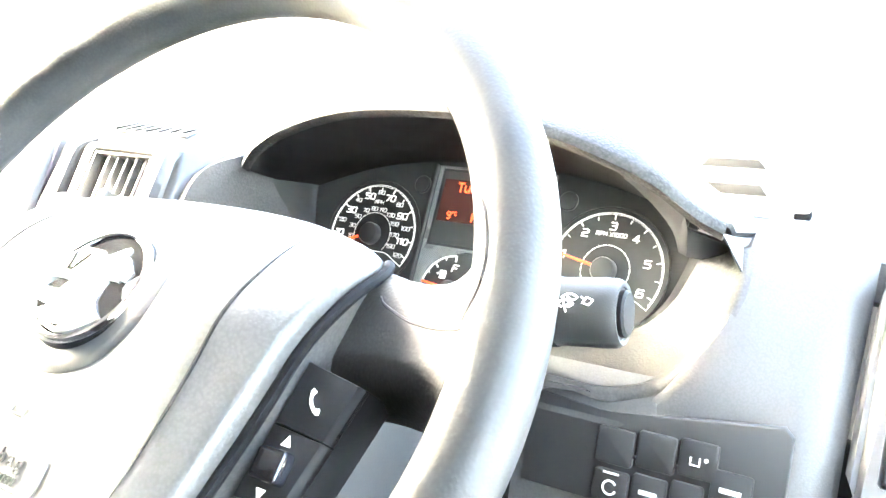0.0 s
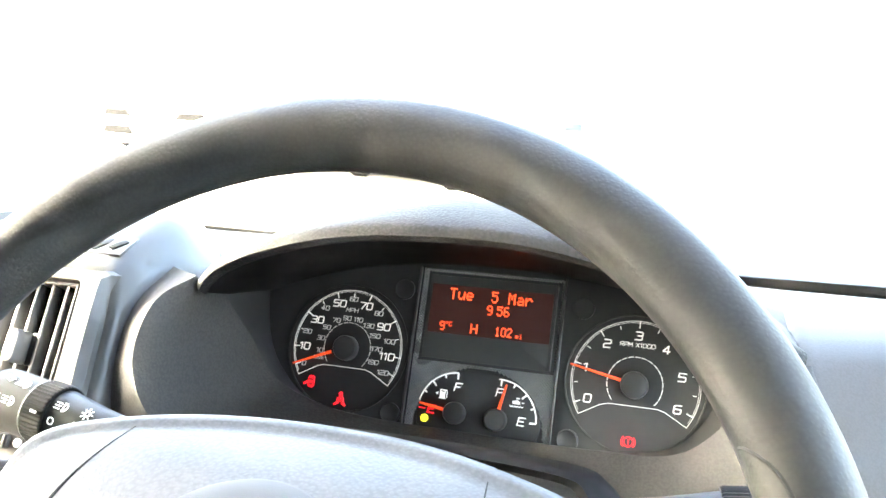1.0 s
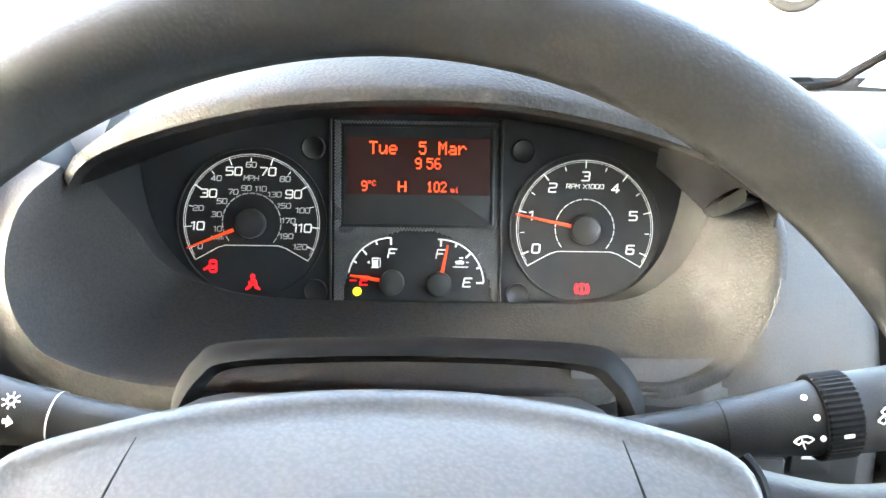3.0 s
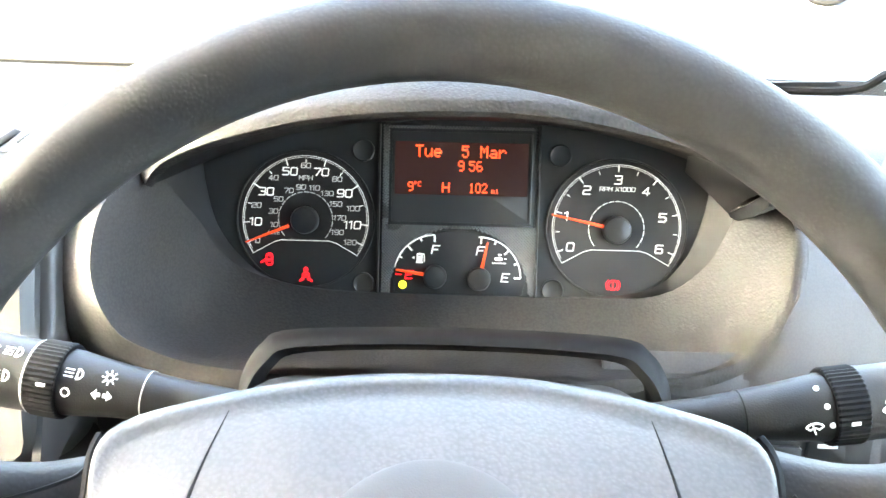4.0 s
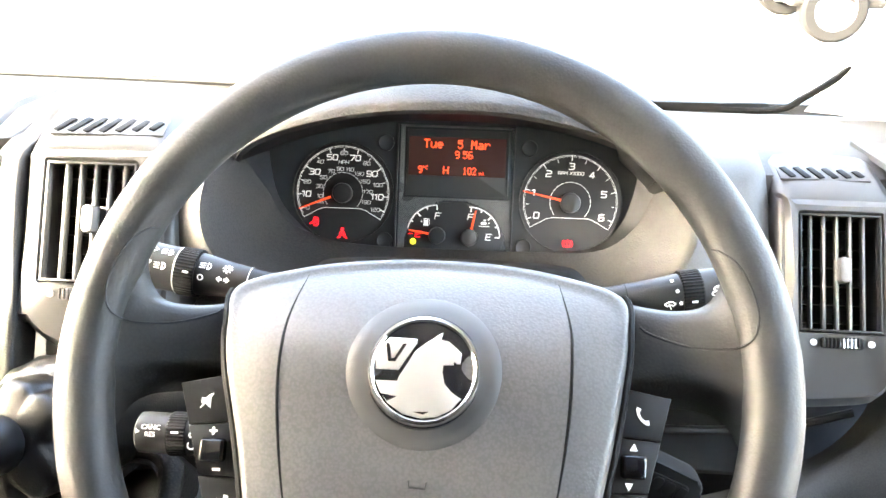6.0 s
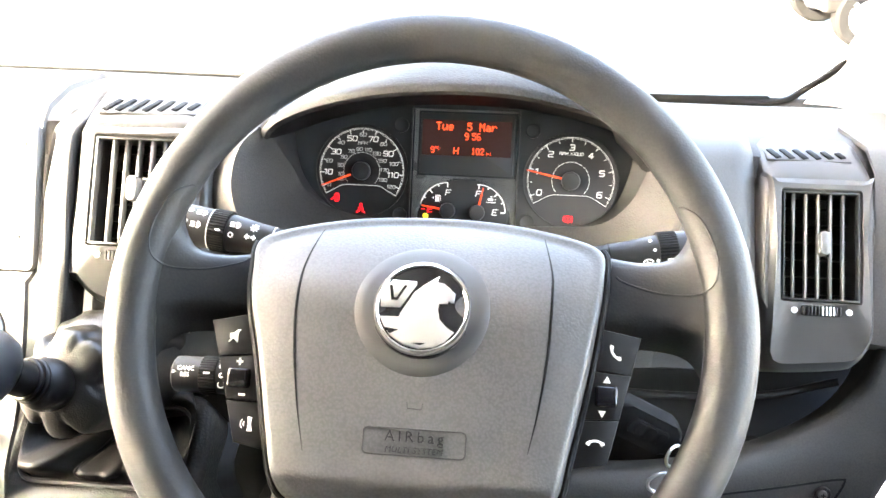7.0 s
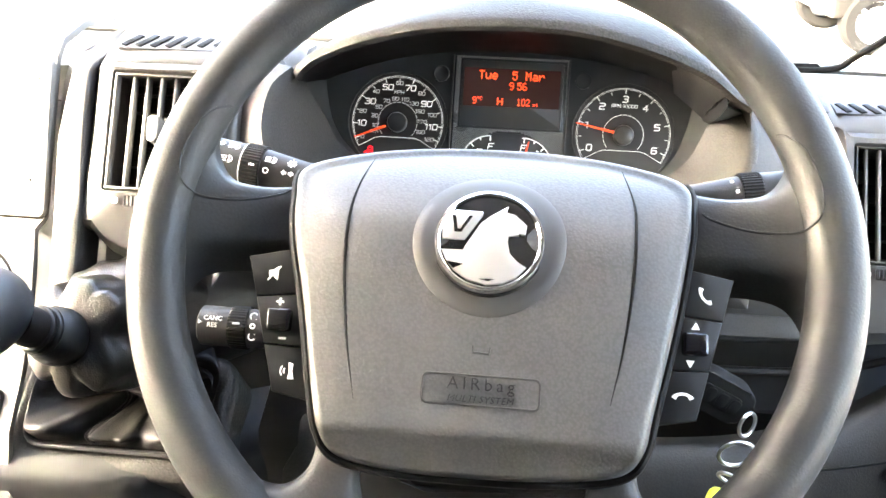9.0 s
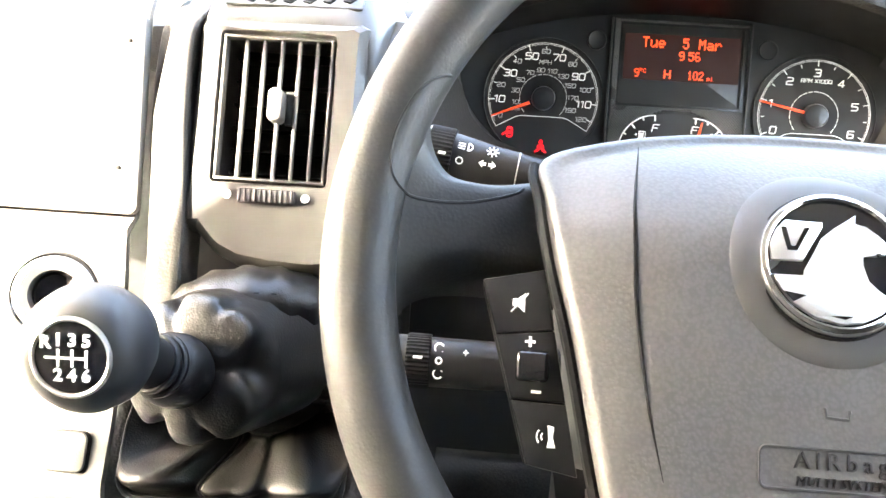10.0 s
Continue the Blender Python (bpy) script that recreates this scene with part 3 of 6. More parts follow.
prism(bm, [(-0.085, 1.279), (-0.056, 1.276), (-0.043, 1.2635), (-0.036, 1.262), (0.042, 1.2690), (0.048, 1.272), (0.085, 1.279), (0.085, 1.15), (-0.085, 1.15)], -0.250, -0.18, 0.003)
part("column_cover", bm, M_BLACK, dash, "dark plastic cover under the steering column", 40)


# switch panel
sw = thing("switch_panel", pose(0, -0.0765, 1.39, -4), "dark grey switch panel with five blank and marked buttons", "switch panel")
bm = bmesh.new()
prism(bm, [(0.092, 0.012), (0.135, 0.008), (0.145, 0.008), (0.238, 0.021), (0.243, 0.016), (0.243, -0.046), (0.092, -0.046)], -0.0015, 0.006, 0.0012)
part("plate", bm, M_SWITCH, sw)


def switch(x0, x1, z0, z1, mark):
    bm = bmesh.new()
    prism(bm, round_rect((x0 + x1) / 2, (z0 + z1) / 2, x1 - x0 - 0.0009, z1 - z0 - 0.0009, 0.002), -0.0042, 0.0, 0.0008)
    s = part("button", bm, M_SWITCH, sw)
    cx, cz = (x0 + x1) / 2, (z0 + z1) / 2
    if mark == "fan":
        bm = bmesh.new()
        tube(bm, [(cx - 0.004, -0.0045, cz + 0.001), (cx - 0.004, -0.0045, cz - 0.003), (cx + 0.001, -0.0045, cz - 0.003), (cx + 0.001, -0.0045, cz + 0.0015)], 0.0005, 6)
        lathe(bm, [(0.0012, 0), (0.0012, -0.0004), (0, -0.0005)], 12, at(cx + 0.0045, -0.0042, cz + 0.001))
        part("symbol", bm, M_GREYINK, s)
    elif mark == "bars":
        bm = bmesh.new()
        box(bm, (cx, -0.0044, cz), ((x1 - x0) * 0.5, 0.0004, 0.0025))
        part("symbol", bm, M_GREYINK, s)
    elif mark == "lamp":
        bm = bmesh.new()
        box(bm, (cx, -0.0044, cz + 0.0075), ((x1 - x0) * 0.42, 0.0004, 0.0010))
        part("indicator", bm, M_GREYINK, s)
        bm = bmesh.new()
        tube(bm, [(cx + 0.004 * math.cos(a), -0.0045, cz - 0.001 + 0.004 * math.sin(a)) for a in np.linspace(0.6, 5.9, 14)], 0.0006, 6)
        part("symbol", bm, M_GREYINK, s)
    return s


switch(0.138, 0.161, -0.022, 0.0, "")
switch(0.162, 0.185, -0.0195, 0.0025, "")
switch(0.186, 0.208, -0.0175, 0.004, "fan")
switch(0.1385, 0.1605, -0.0435, -0.0245, "lamp")
switch(0.1615, 0.1825, -0.0425, -0.0225, "bars")
switch(0.1835, 0.2025, -0.0415, -0.0205, "")
switch(0.2045, 0.2275, -0.030, -0.0085, "bars")
bm = bmesh.new()
box(bm, (0.1745, -0.0022, -0.0206), (0.060, 0.003, 0.0022), 0.0008, pose(0, 0, 0, 0, -2.2))
part("rail", bm, M_DARK, sw)


# ---- air vents ----
def air_vent(m, w, h, body_poly, label, pale, wheel_below):
    """A vent pod: shaped body, framed opening, upright blades, cross blades, a slider and a thumbwheel. m: the opening's middle, facing -y."""
    v = thing("air_vent", m, label, "air vent", "dashboard air vents")
    # passenger vent gets paler plastic, its wash of sun put into the colour
    mat = M_SMOOTH if pale else M_VENT
    bm = bmesh.new()
    outer, hole = [tuple(p) for p in smooth_loop(body_poly, 3)], round_rect(0, 0, w + 0.004, h + 0.004, 0.003)
    # ring face between the pod's outline and the opening
    N = 96

    def ray_to(poly, a):
        d = np.array((math.cos(a), math.sin(a)))
        best = None
        for i in range(len(poly)):
            p, q = np.array(poly[i]), np.array(poly[(i + 1) % len(poly)])
            e = q - p
            det = d[0] * -e[1] + d[1] * e[0]
            if abs(det) < 1e-12:
                continue
            t = (p[0] * -e[1] + p[1] * e[0]) / det
            s = (d[0] * p[1] - d[1] * p[0]) / det
            if t > 0 and -1e-6 <= s <= 1 + 1e-6:
                best = t if best is None else max(best, t)
        return d * best
    angs = sorted(list(np.linspace(0, 2 * math.pi, N, endpoint=False)) + [math.atan2(q[1], q[0]) % (2 * math.pi) for q in hole])
    rows = [[], [], [], [], [], [], []]
    for a in angs:
        o, i_ = ray_to(outer, a), ray_to(hole, a)
        rows[0].append((o[0] * 1.0, 0.075, o[1]))
        rows[1].append((o[0], 0.011, o[1]))
        k = o - o / np.linalg.norm(o) * 0.0025
        rows[6].append((k[0], 0.004, k[1]))
        k = o - o / np.linalg.norm(o) * 0.008
        rows[2].append((k[0], -0.0005, k[1]))
        k = i_ + i_ / np.linalg.norm(i_) * 0.0012
        rows[3].append((k[0], 0.0, k[1]))
        rows[4].append((i_[0], 0.004, i_[1]))
        rows[5].append((i_[0], 0.045, i_[1]))
    rows = [rows[0], rows[1], rows[6], rows[2], rows[3], rows[4], rows[5]]
    # the chin below the thumbwheel curves away
    rows = [[(x_, y_ + 0.032 * max(0.0, (-0.066 - z_) / 0.045) ** 2, z_) for x_, y_, z_ in r] for r in rows]
    loft(bm, rows, 0, True)
    body = part("body", bm, mat, v, "", 30)
    bm = bmesh.new()
    box(bm, (0, 0.046, 0), (w + 0.006, 0.003, h + 0.006))
    part("backing", bm, M_BLACK, v)
    for sx in (-1, 1):
        bm = bmesh.new()
        box(bm, (sx * (w / 2), 0.005, 0), (0.0016, 0.008, h), 0.0004)
        part("opening_frame", bm, M_SMOOTH if pale else M_DARK, v)
        bm = bmesh.new()
        box(bm, (0, 0.005, sx * (h / 2)), (w + 0.0016, 0.008, 0.0016), 0.0004)
        part("opening_frame", bm, M_SMOOTH if pale else M_DARK, v)
    for i in range(5):
        x = -w / 2 + w * (i + 1) / 6
        bm = bmesh.new()
        box(bm, (0, 0, 0), (0.0024, 0.014, h - 0.001), 0.0009, at(x, 0.012, 0) @ pose(0, 0, 0, 0, 0, 12 if pale else -14))
        part("blade", bm, M_BLADE, v)
    for i in range(6):
        bm = bmesh.new()
        box(bm, (0, 0.036, -h / 2 + h * (i + 0.5) / 6), (w, 0.012, 0.0016))
        part("cross_blade", bm, M_BLACK, v)
    bm = bmesh.new()
    prism(bm, round_rect(0.0015, 0.002, 0.0090, 0.021, 0.004), -0.005, 0.010, 0.002)
    part("slider", bm, M_BLADE, v, "pale ribbed slider")
    bm = bmesh.new()
    box(bm, (0.0085, 0.010, 0.002), (0.0060, 0.006, 0.021), 0.001)
    part("slider_track", bm, M_DARK, v)
    if wheel_below:
        z = -h / 2 - 0.010
        bm = bmesh.new()
        box(bm, (0.0, 0.0005, z), (w * 0.54, 0.004, 0.009), 0.002)
        tw = part("thumbwheel", bm, M_VENT if pale else M_BLACK, v)
        for i in range(11):
            bm = bmesh.new()
            box(bm, (-w * 0.24 + w * 0.048 * i, -0.0018, z), (0.0014, 0.0024, 0.0074), 0.0003)
            part("rib", bm, M_SMOOTH if pale else (M_SILVER if 5 <= i <= 8 else M_DARK), tw)
        for sx in (-1, 1):
            bm = bmesh.new()
            lathe(bm, [(0.0027, 0.001), (0.0027, -0.0006), (0, -0.0008)], 20, at(sx * w * 0.36, 0, z))
            part("symbol", bm, M_PILLAR, v)
    return v


def demister(m, count, step, length, label, group, plastic, lean):
    d = thing("demister_grille", m, label, "air grille", group)
    bm = bmesh.new()
    box(bm, (0, 0, -0.0006), (count * step + 0.004, length + 0.002, 0.002), 0.0006)
    part("frame", bm, plastic, d)
    for i in range(count):
        k = (i + 0.5) / count
        ln = length * (0.45 + 0.55 * math.sin(math.pi * min(1, k * 0.75 + 0.25)))
        bm = bmesh.new()
        box(bm, (0, 0, 0), (step * 0.48, ln, 0.0012), 0.0003, at((i - (count - 1) / 2) * step, 0, 0.0009) @ pose(0, 0, 0, 0, 0, lean))
        part("slot", bm, M_BLACK, d)
    return d


# passenger-side pod: opening middle, tilted back
air_vent(at(-0.2705, -0.1205, 1.4755) @ pose(0, 0, 0, -23), 0.067, 0.089,
         [(-0.0515, 0.046), (-0.048, 0.053), (-0.041, 0.056), (0.048, 0.057), (0.055, 0.052), (0.058, -0.06), (0.05, -0.098), (-0.02, -0.098), (-0.046, -0.076), (-0.0525, -0.068)],
         "pale sunlit square air vent with upright blades beside the wheel", True, True)
demister(at(-0.266, -0.073, 1.5385) @ pose(0, 0, 0, 21, 0, 3), 7, 0.0118, 0.022, "narrow row of demister slots on top of the dashboard", "demister slots", M_SMOOTH, -28)
# driver's pod
air_vent(at(0.3180, -0.0440, 1.4335) @ pose(0, 0, 0, -26), 0.064, 0.095,
         [(-0.046, 0.057), (-0.041, 0.062), (0.040, 0.062), (0.046, 0.055), (0.0465, -0.06), (0.0445, -0.088), (0.041, -0.098), (0.0315, -0.1065), (-0.0269, -0.1120), (-0.0385, -0.107), (-0.0440, -0.0957), (-0.0455, -0.06)],
         "dark grey square air vent with upright blades by the door", False, True)
demister(at(0.312, 0.015, 1.5010) @ pose(0, 0, 0, 17), 6, 0.0118, 0.018, "narrow row of demister slots on top of the dashboard", "demister slots", M_VENT, 22)
# pod tops, rolled over at their sides and reaching back
for sect, z0, y0, lean, run, rise in (
        ([(-0.3205, -0.016), (-0.3195, -0.008), (-0.316, -0.003), (-0.308, 0.0), (-0.26, 0.001), (-0.232, 0.0005), (-0.222, -0.003), (-0.2150, -0.012), (-0.2115, -0.030), (-0.210, -0.065), (-0.210, -0.110), (-0.211, -0.15)], 1.5270, -0.0925, 0.42, 0.13, 0.40),
        ([(0.2705, -0.10), (0.2705, -0.05), (0.2715, -0.018), (0.274, -0.006), (0.282, -0.001), (0.318, 0.001), (0.353, -0.001), (0.360, -0.005), (0.3635, -0.016), (0.3645, -0.05)], 1.4880, -0.0140, 0.488, 0.12, 0.306)):
    rows = []
    for k, s_ in enumerate((0.0, 0.02, 0.06, 0.2, 0.5, 0.8, 1.0)):
        drop = (-0.012, -0.005, -0.0012, 0.0008, 0.0008, -0.010, -0.034)[k] + rise * min(s_ * run, 0.078)
        pull = (0.004, 0.001, 0, 0, 0, 0, 0)[k]
        rows.append([(x + (0.012 * s_ if x > -0.215 and x < 0 else 0) - np.sign(x + 0.27 if x < 0 else x - 0.318) * pull, y0 + dz * lean + s_ * run, z0 + dz + drop) for x, dz in sect])
    bm = bmesh.new()
    loft(bm, rows, 0.003)
    # same here: the sunlit pod's top takes the paler copy
    part("pod_top", bm, M_SMOOTH if z0 > 1.5 else M_VENT, dash, "", 60)
# facia outside the driver's vent, out to the door
bm = bmesh.new()
rows = []
for x in np.linspace(0.3655, 0.495, 8):
    e = (x - 0.3655) / 0.1295
    rows.append([(x, 0.10 - 0.02 * e, 1.509 - 0.004 * e), (x, 0.02 - 0.03 * e, 1.505 - 0.004 * e), (x, -0.008 - 0.04 * e, 1.49), (x, -0.03 - 0.04 * e, 1.44), (x, -0.062 - 0.04 * e, 1.352), (x, -0.05, 1.345)])
loft(bm, rows, 0.005)
part("end_panel", bm, M_DASH, dash, "", 60)

# frame between the vent and the centre console: it runs up beside the vent and bends over it
PODM = at(-0.2705, -0.1205, 1.4755) @ pose(0, 0, 0, -23)
f_out = smooth_loop([(-0.0715, -0.160), (-0.0720, -0.135), (-0.0745, -0.065), (-0.0780, 0.0), (-0.0765, 0.040), (-0.0715, 0.068), (-0.0580, 0.0825), (-0.0300, 0.0865), (0.0, 0.0865), (0.045, 0.0800)], 5, False)
f_in = smooth_loop([(-0.0475, -0.160), (-0.0480, -0.135), (-0.0485, -0.070), (-0.0525, -0.010), (-0.0530, 0.038), (-0.0485, 0.0620), (-0.0380, 0.0740), (-0.0150, 0.0785), (0.010, 0.0800), (0.045, 0.0790)], 5, False)
rows = []
for k_, y_ in ((-0.02, 0.050), (0.0, 0.014), (0.05, 0.004), (0.18, -0.002), (0.45, -0.0030), (0.75, -0.0036), (0.95, -0.0040), (0.985, -0.0032), (1.0, 0.0005), (1.0, 0.030)):
    row = []
    for a, b in zip(f_out, f_in):
        e = min(1.0, max(0.0, (a[1] - 0.045) / 0.040))
        set_back = 0.050 * e * e * (3 - 2 * e)
        row.append(tuple(PODM @ Vector((a[0] + (b[0] - a[0]) * k_, y_ + set_back, a[1] + (b[1] - a[1]) * k_ + 0.31 * set_back))))
    rows.append(row)
bm = bmesh.new()
loft(bm, rows, 0.002)
part("pod_frame", bm, M_DASH_SOFT, dash, "dark curved frame beside the vent", 60)
# dark sheet put in for the shadowed recess under the passenger-side vent
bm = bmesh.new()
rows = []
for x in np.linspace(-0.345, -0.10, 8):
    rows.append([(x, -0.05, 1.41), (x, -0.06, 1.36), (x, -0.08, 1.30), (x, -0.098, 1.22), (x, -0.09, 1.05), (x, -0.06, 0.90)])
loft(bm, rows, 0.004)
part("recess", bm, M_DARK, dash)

# ---- centre console ----
con = thing("centre_console", Matrix(), "grey centre console with a plain display panel, sunlit", "console")
bm = bmesh.new()
rows = []
for x in np.linspace(-0.62, -0.3525, 10):
    rows.append([(x, y, z) for y, z in ((0.02, 1.548), (-0.048, 1.545), (-0.084, 1.534), (-0.094, 1.524), (-0.137, 1.405), (-0.152, 1.40), (-0.160, 1.37), (-0.178, 1.32), (-0.195, 1.29), (-0.215, 1.262), (-0.225, 1.22), (-0.2, 1.1))])
loft(bm, rows, 0.006)
part("facia", bm, M_CONSOLE_SUNLIT, con, "", 40)
bm = bmesh.new()
CON = at(0, -0.1265, 1.468) @ pose(0, 0, 0, -17.3)
prism(bm, round_rect(-0.4755, 0.0, 0.252, 0.124, 0.006), -0.004, 0.004, 0.0015, CON)
part("display_panel", bm, M_CONSOLE_SUNLIT, con, "flat pale blank display panel")
for x, z in ((-0.3593, 0.0440), (-0.3625, -0.0335)):
    bm = bmesh.new()
    lathe(bm, [(0.0013, 0.0), (0.0013, -0.0008), (0, -0.0010)], 14, CON @ at(x, -0.004, z))
    part("pin", bm, M_BLACK, con)
bm = bmesh.new()
box(bm, (-0.48, -0.153, 1.397), (0.25, 0.004, 0.006), 0.001)
part("ledge", bm, M_SMOOTH, con)
# round socket above the gear lever
SOCKET = at(-0.3935, -0.172, 1.3635) @ pose(0, 0, 0, -22, 0, 18)
bm = bmesh.new()
lathe(bm, [(0.0265, 0.030), (0.0265, -0.003), (0.0250, -0.005), (0.0235, -0.004)], 44, SOCKET)
part("socket_body", bm, M_GLOSS, con, "round gloss black socket body")
bm = bmesh.new()
lathe(bm, [(0.0236, 0.002), (0.0236, -0.0045), (0.0200, -0.0062), (0.0150, -0.0050), (0.0140, 0.004)], 44, SOCKET)
part("socket_ring", bm, M_SILVER, con, "bright metal ring")
bm = bmesh.new()
lathe(bm, [(0.0142, 0.004), (0.0120, 0.001), (0, 0.0015)], 32, SOCKET)
part("socket_cap", bm, M_GLOSS, con)
# black surround, wider right and below, stands in for the button's shade
bm = bmesh.new()
prism(bm, round_rect(-0.3748, 0.0, 0.0255, 0.0265, 0.006), -0.0010, 0.004, 0.0003, at(0, -0.2108, 1.2785) @ pose(0, 0, 0, -29))
part("button_well", bm, M_BLACK, con)
bm = bmesh.new()
prism(bm, round_rect(-0.3752, 0.0008, 0.0225, 0.0235, 0.005), -0.0030, 0.004, 0.001, at(0, -0.2108, 1.2785) @ pose(0, 0, 0, -29))
part("push_button", bm, M_CONSOLE_SUNLIT, con)
bm = bmesh.new()
tube(bm, [(-0.36, -0.162, 1.37), (-0.361, -0.186, 1.31), (-0.361, -0.216, 1.265), (-0.361, -0.227, 1.22)], 0.0012, 6)
part("seam", bm, M_BLACK, con)

# ---- gear lever ----
gear = thing("gear_lever", at(-0.29, -0.2, 1.25), "gear lever with a round grey knob and black leather gaiter", "gear lever")


def gl(p):
    return Vector(p) - Vector((-0.29, -0.2, 1.25))


# plinth: a rounded frame raised from the console
bm = bmesh.new()
PL = at(-0.28, -0.188, 1.270) @ pose(0, 0, 0, -48)
PLL = at(0.29, 0.2, -1.25) @ PL
rows = []
for sx, sz, rr_, yy_ in ((0.172, 0.104, 0.026, 0.06), (0.170, 0.102, 0.025, 0.006), (0.166, 0.098, 0.024, 0.001), (0.160, 0.092, 0.023, -0.001), (0.140, 0.072, 0.018, -0.001), (0.135, 0.067, 0.016, 0.002), (0.132, 0.064, 0.016, 0.035)):
    rows.append([tuple(PLL @ Vector((p[0], yy_, p[1]))) for p in round_rect(0.0, 0.002, sx, sz, rr_, 6)])
loft(bm, rows, 0, True)
part("plinth", bm, M_CONSOLE, gear, "", 60)
bm = bmesh.new()
prism(bm, round_rect(0.0, 0.002, 0.136, 0.068, 0.016, 6), 0.030, 0.036, 0.0, PLL)
part("plinth_floor", bm, M_BLACK, gear)
bm = bmesh.new()
tube(bm, [tuple(PLL @ Vector((p[0], -0.005, p[1]))) for p in round_rect(0.0, 0.003, 0.137, 0.069, 0.016, 5)], 0.0022, 8, True)
part("frame", bm, M_DARK, gear)
# gaiter: a leather barrel gathered at the neck, and a skirt down to the frame
A0, A1, A2 = gl((-0.2955, -0.230, 1.3495)), gl((-0.290, -0.185, 1.330)), gl((-0.235, -0.075, 1.325))
NG = 144
barrel = []
for i in range(40):
    u = i / 39
    c = A0 * (1 - u) ** 2 + A1 * (2 * u * (1 - u)) + A2 * u * u
    t = ((A1 - A0) * (1 - u) + (A2 - A1) * u).normalized()
    e1 = (Vector((1, 0, 0)) - t * t.x).normalized()
    e2 = e1.cross(t)
    k = min(1.0, u / 0.13)
    r = 0.0170 + 0.0230 * math.sin(math.pi / 2 * k) ** 0.6 + 0.013 * u
    ring = []
    for j in range(NG):
        a = 2 * math.pi * j / NG
        g = math.sin(math.pi * min(1, u / 0.27)) ** 0.7 if u < 0.27 else 0.0
        pinch = sum(k_ * math.exp(-(((a - a_ + math.pi) % (2 * math.pi) - math.pi) / w_) ** 2) for a_, w_, k_ in ((0.10, 0.34, 1.0), (-1.25, 0.13, 0.7), (-2.0, 0.15, 0.8), (1.15, 0.12, 0.3), (1.9, 0.13, 0.6), (2.5, 0.2, 0.7), (3.3, 0.2, 0.6)))
        fold = 0.04 * g - 0.36 * g * min(1.0, pinch) + 0.008 * g * math.sin(11 * a + 2.0 - 9 * u)
        slack = 0.016 * math.sin(2 * a + 5.5 * u + 0.8) * math.sin(math.pi * u) + 0.007 * math.sin(11 * u + 1.5 * math.sin(a))
        ring.append(tuple(c + (e1 * math.cos(a) + e2 * math.sin(a)) * (r * (1 + fold + slack))))
    barrel.append(ring)
bm = bmesh.new()
loft(bm, barrel, 0, True)
part("gaiter", bm, M_LEATHER, gear, "black leather gaiter gathered at the neck", 85)
# slack of the hide thrown up behind the barrel
fold_line = smooth_loop([gl((-0.322, -0.185, 1.326)), gl((-0.316, -0.180, 1.345)), gl((-0.300, -0.172, 1.360)), gl((-0.272, -0.165, 1.366)), gl((-0.246, -0.152, 1.360)), gl((-0.230, -0.135, 1.340))], 6, False)
nf = len(fold_line)
bm = bmesh.new()
tube(bm, [tuple(p) for p in fold_line], [0.012 + 0.009 * math.sin(math.pi * i / (nf - 1)) + 0.0012 * math.sin(1.9 * i) for i in range(nf)], 24, False, 1.25)
part("gaiter_fold", bm, M_LEATHER, gear, "slack fold of black leather with stitching", 85)
for k_ in range(7):
    p, q = Vector(fold_line[9 + k_ * 2]), Vector(fold_line[10 + k_ * 2])
    bm = bmesh.new()
    tube(bm, [tuple(p + Vector((0, -0.0215, 0.0135))), tuple(p + (q - p) * 0.6 + Vector((0, -0.0215, 0.0135)))], 0.0005, 6)
    part("stitching", bm, M_BLACK, gear)
skirt = []
corner = [PLL @ Vector((p[0], -0.004, p[1])) for p in round_rect(0.0, 0.006, 0.134, 0.066, 0.016, 8)]
frame_line = []
for p, q in zip(corner, corner[1:] + corner[:1]):
    steps = max(1, int((q - p).length / 0.0022))
    frame_line += [p + (q - p) * (k_ / steps) for k_ in range(steps)]
kf = len(frame_line)
top_c = gl((-0.266, -0.140, 1.327))
for i in range(25):
    u = i / 24
    row = []
    for j, f in enumerate(frame_line):
        a = math.atan2(f.z - gl((-0.28, -0.188, 1.274)).z, f.x - gl((-0.28, -0.188, 1.274)).x)
        tp = top_c + Vector((0.052 * math.cos(a), 0.012 * math.sin(a) - 0.030 * max(0, -math.sin(a)), 0.043 * math.sin(a)))
        roll = 0.007 * math.exp(-((u - 0.20) / 0.14) ** 2) - 0.020 * math.exp(-((u - 0.66) / 0.22) ** 2)
        ridge_ = sum(k_ * math.exp(-(((a - a_ - s_ * u + math.pi) % (2 * math.pi) - math.pi) / w_) ** 2) for a_, s_, w_, k_ in ((-2.80, 0.9, 0.20, 0.014), (-2.35, 0.5, 0.14, -0.006), (-1.90, 0.2, 0.20, 0.005), (-1.25, -0.2, 0.20, 0.004), (-0.80, -0.5, 0.17, -0.006), (-0.40, -0.7, 0.18, 0.009), (-0.10, -0.6, 0.12, -0.005)))
        sag = roll + ridge_ * math.sin(math.pi * min(1.0, u * 1.25)) + 0.0008 * math.sin(17 * a - 8 * u) * math.sin(math.pi * u)
        p = Vector(f) * (1 - u) + tp * u
        row.append(tuple(p + Vector((math.cos(a) * sag, -sag * 1.4, sag * 0.3))))
    skirt.append(row)
for q in (0.9, 0.7, 0.45):
    skirt.append([tuple(top_c + (Vector(p) - top_c) * q + Vector((0, 0.012 * (1 - q), 0))) for p in skirt[24]])
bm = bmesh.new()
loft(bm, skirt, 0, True)
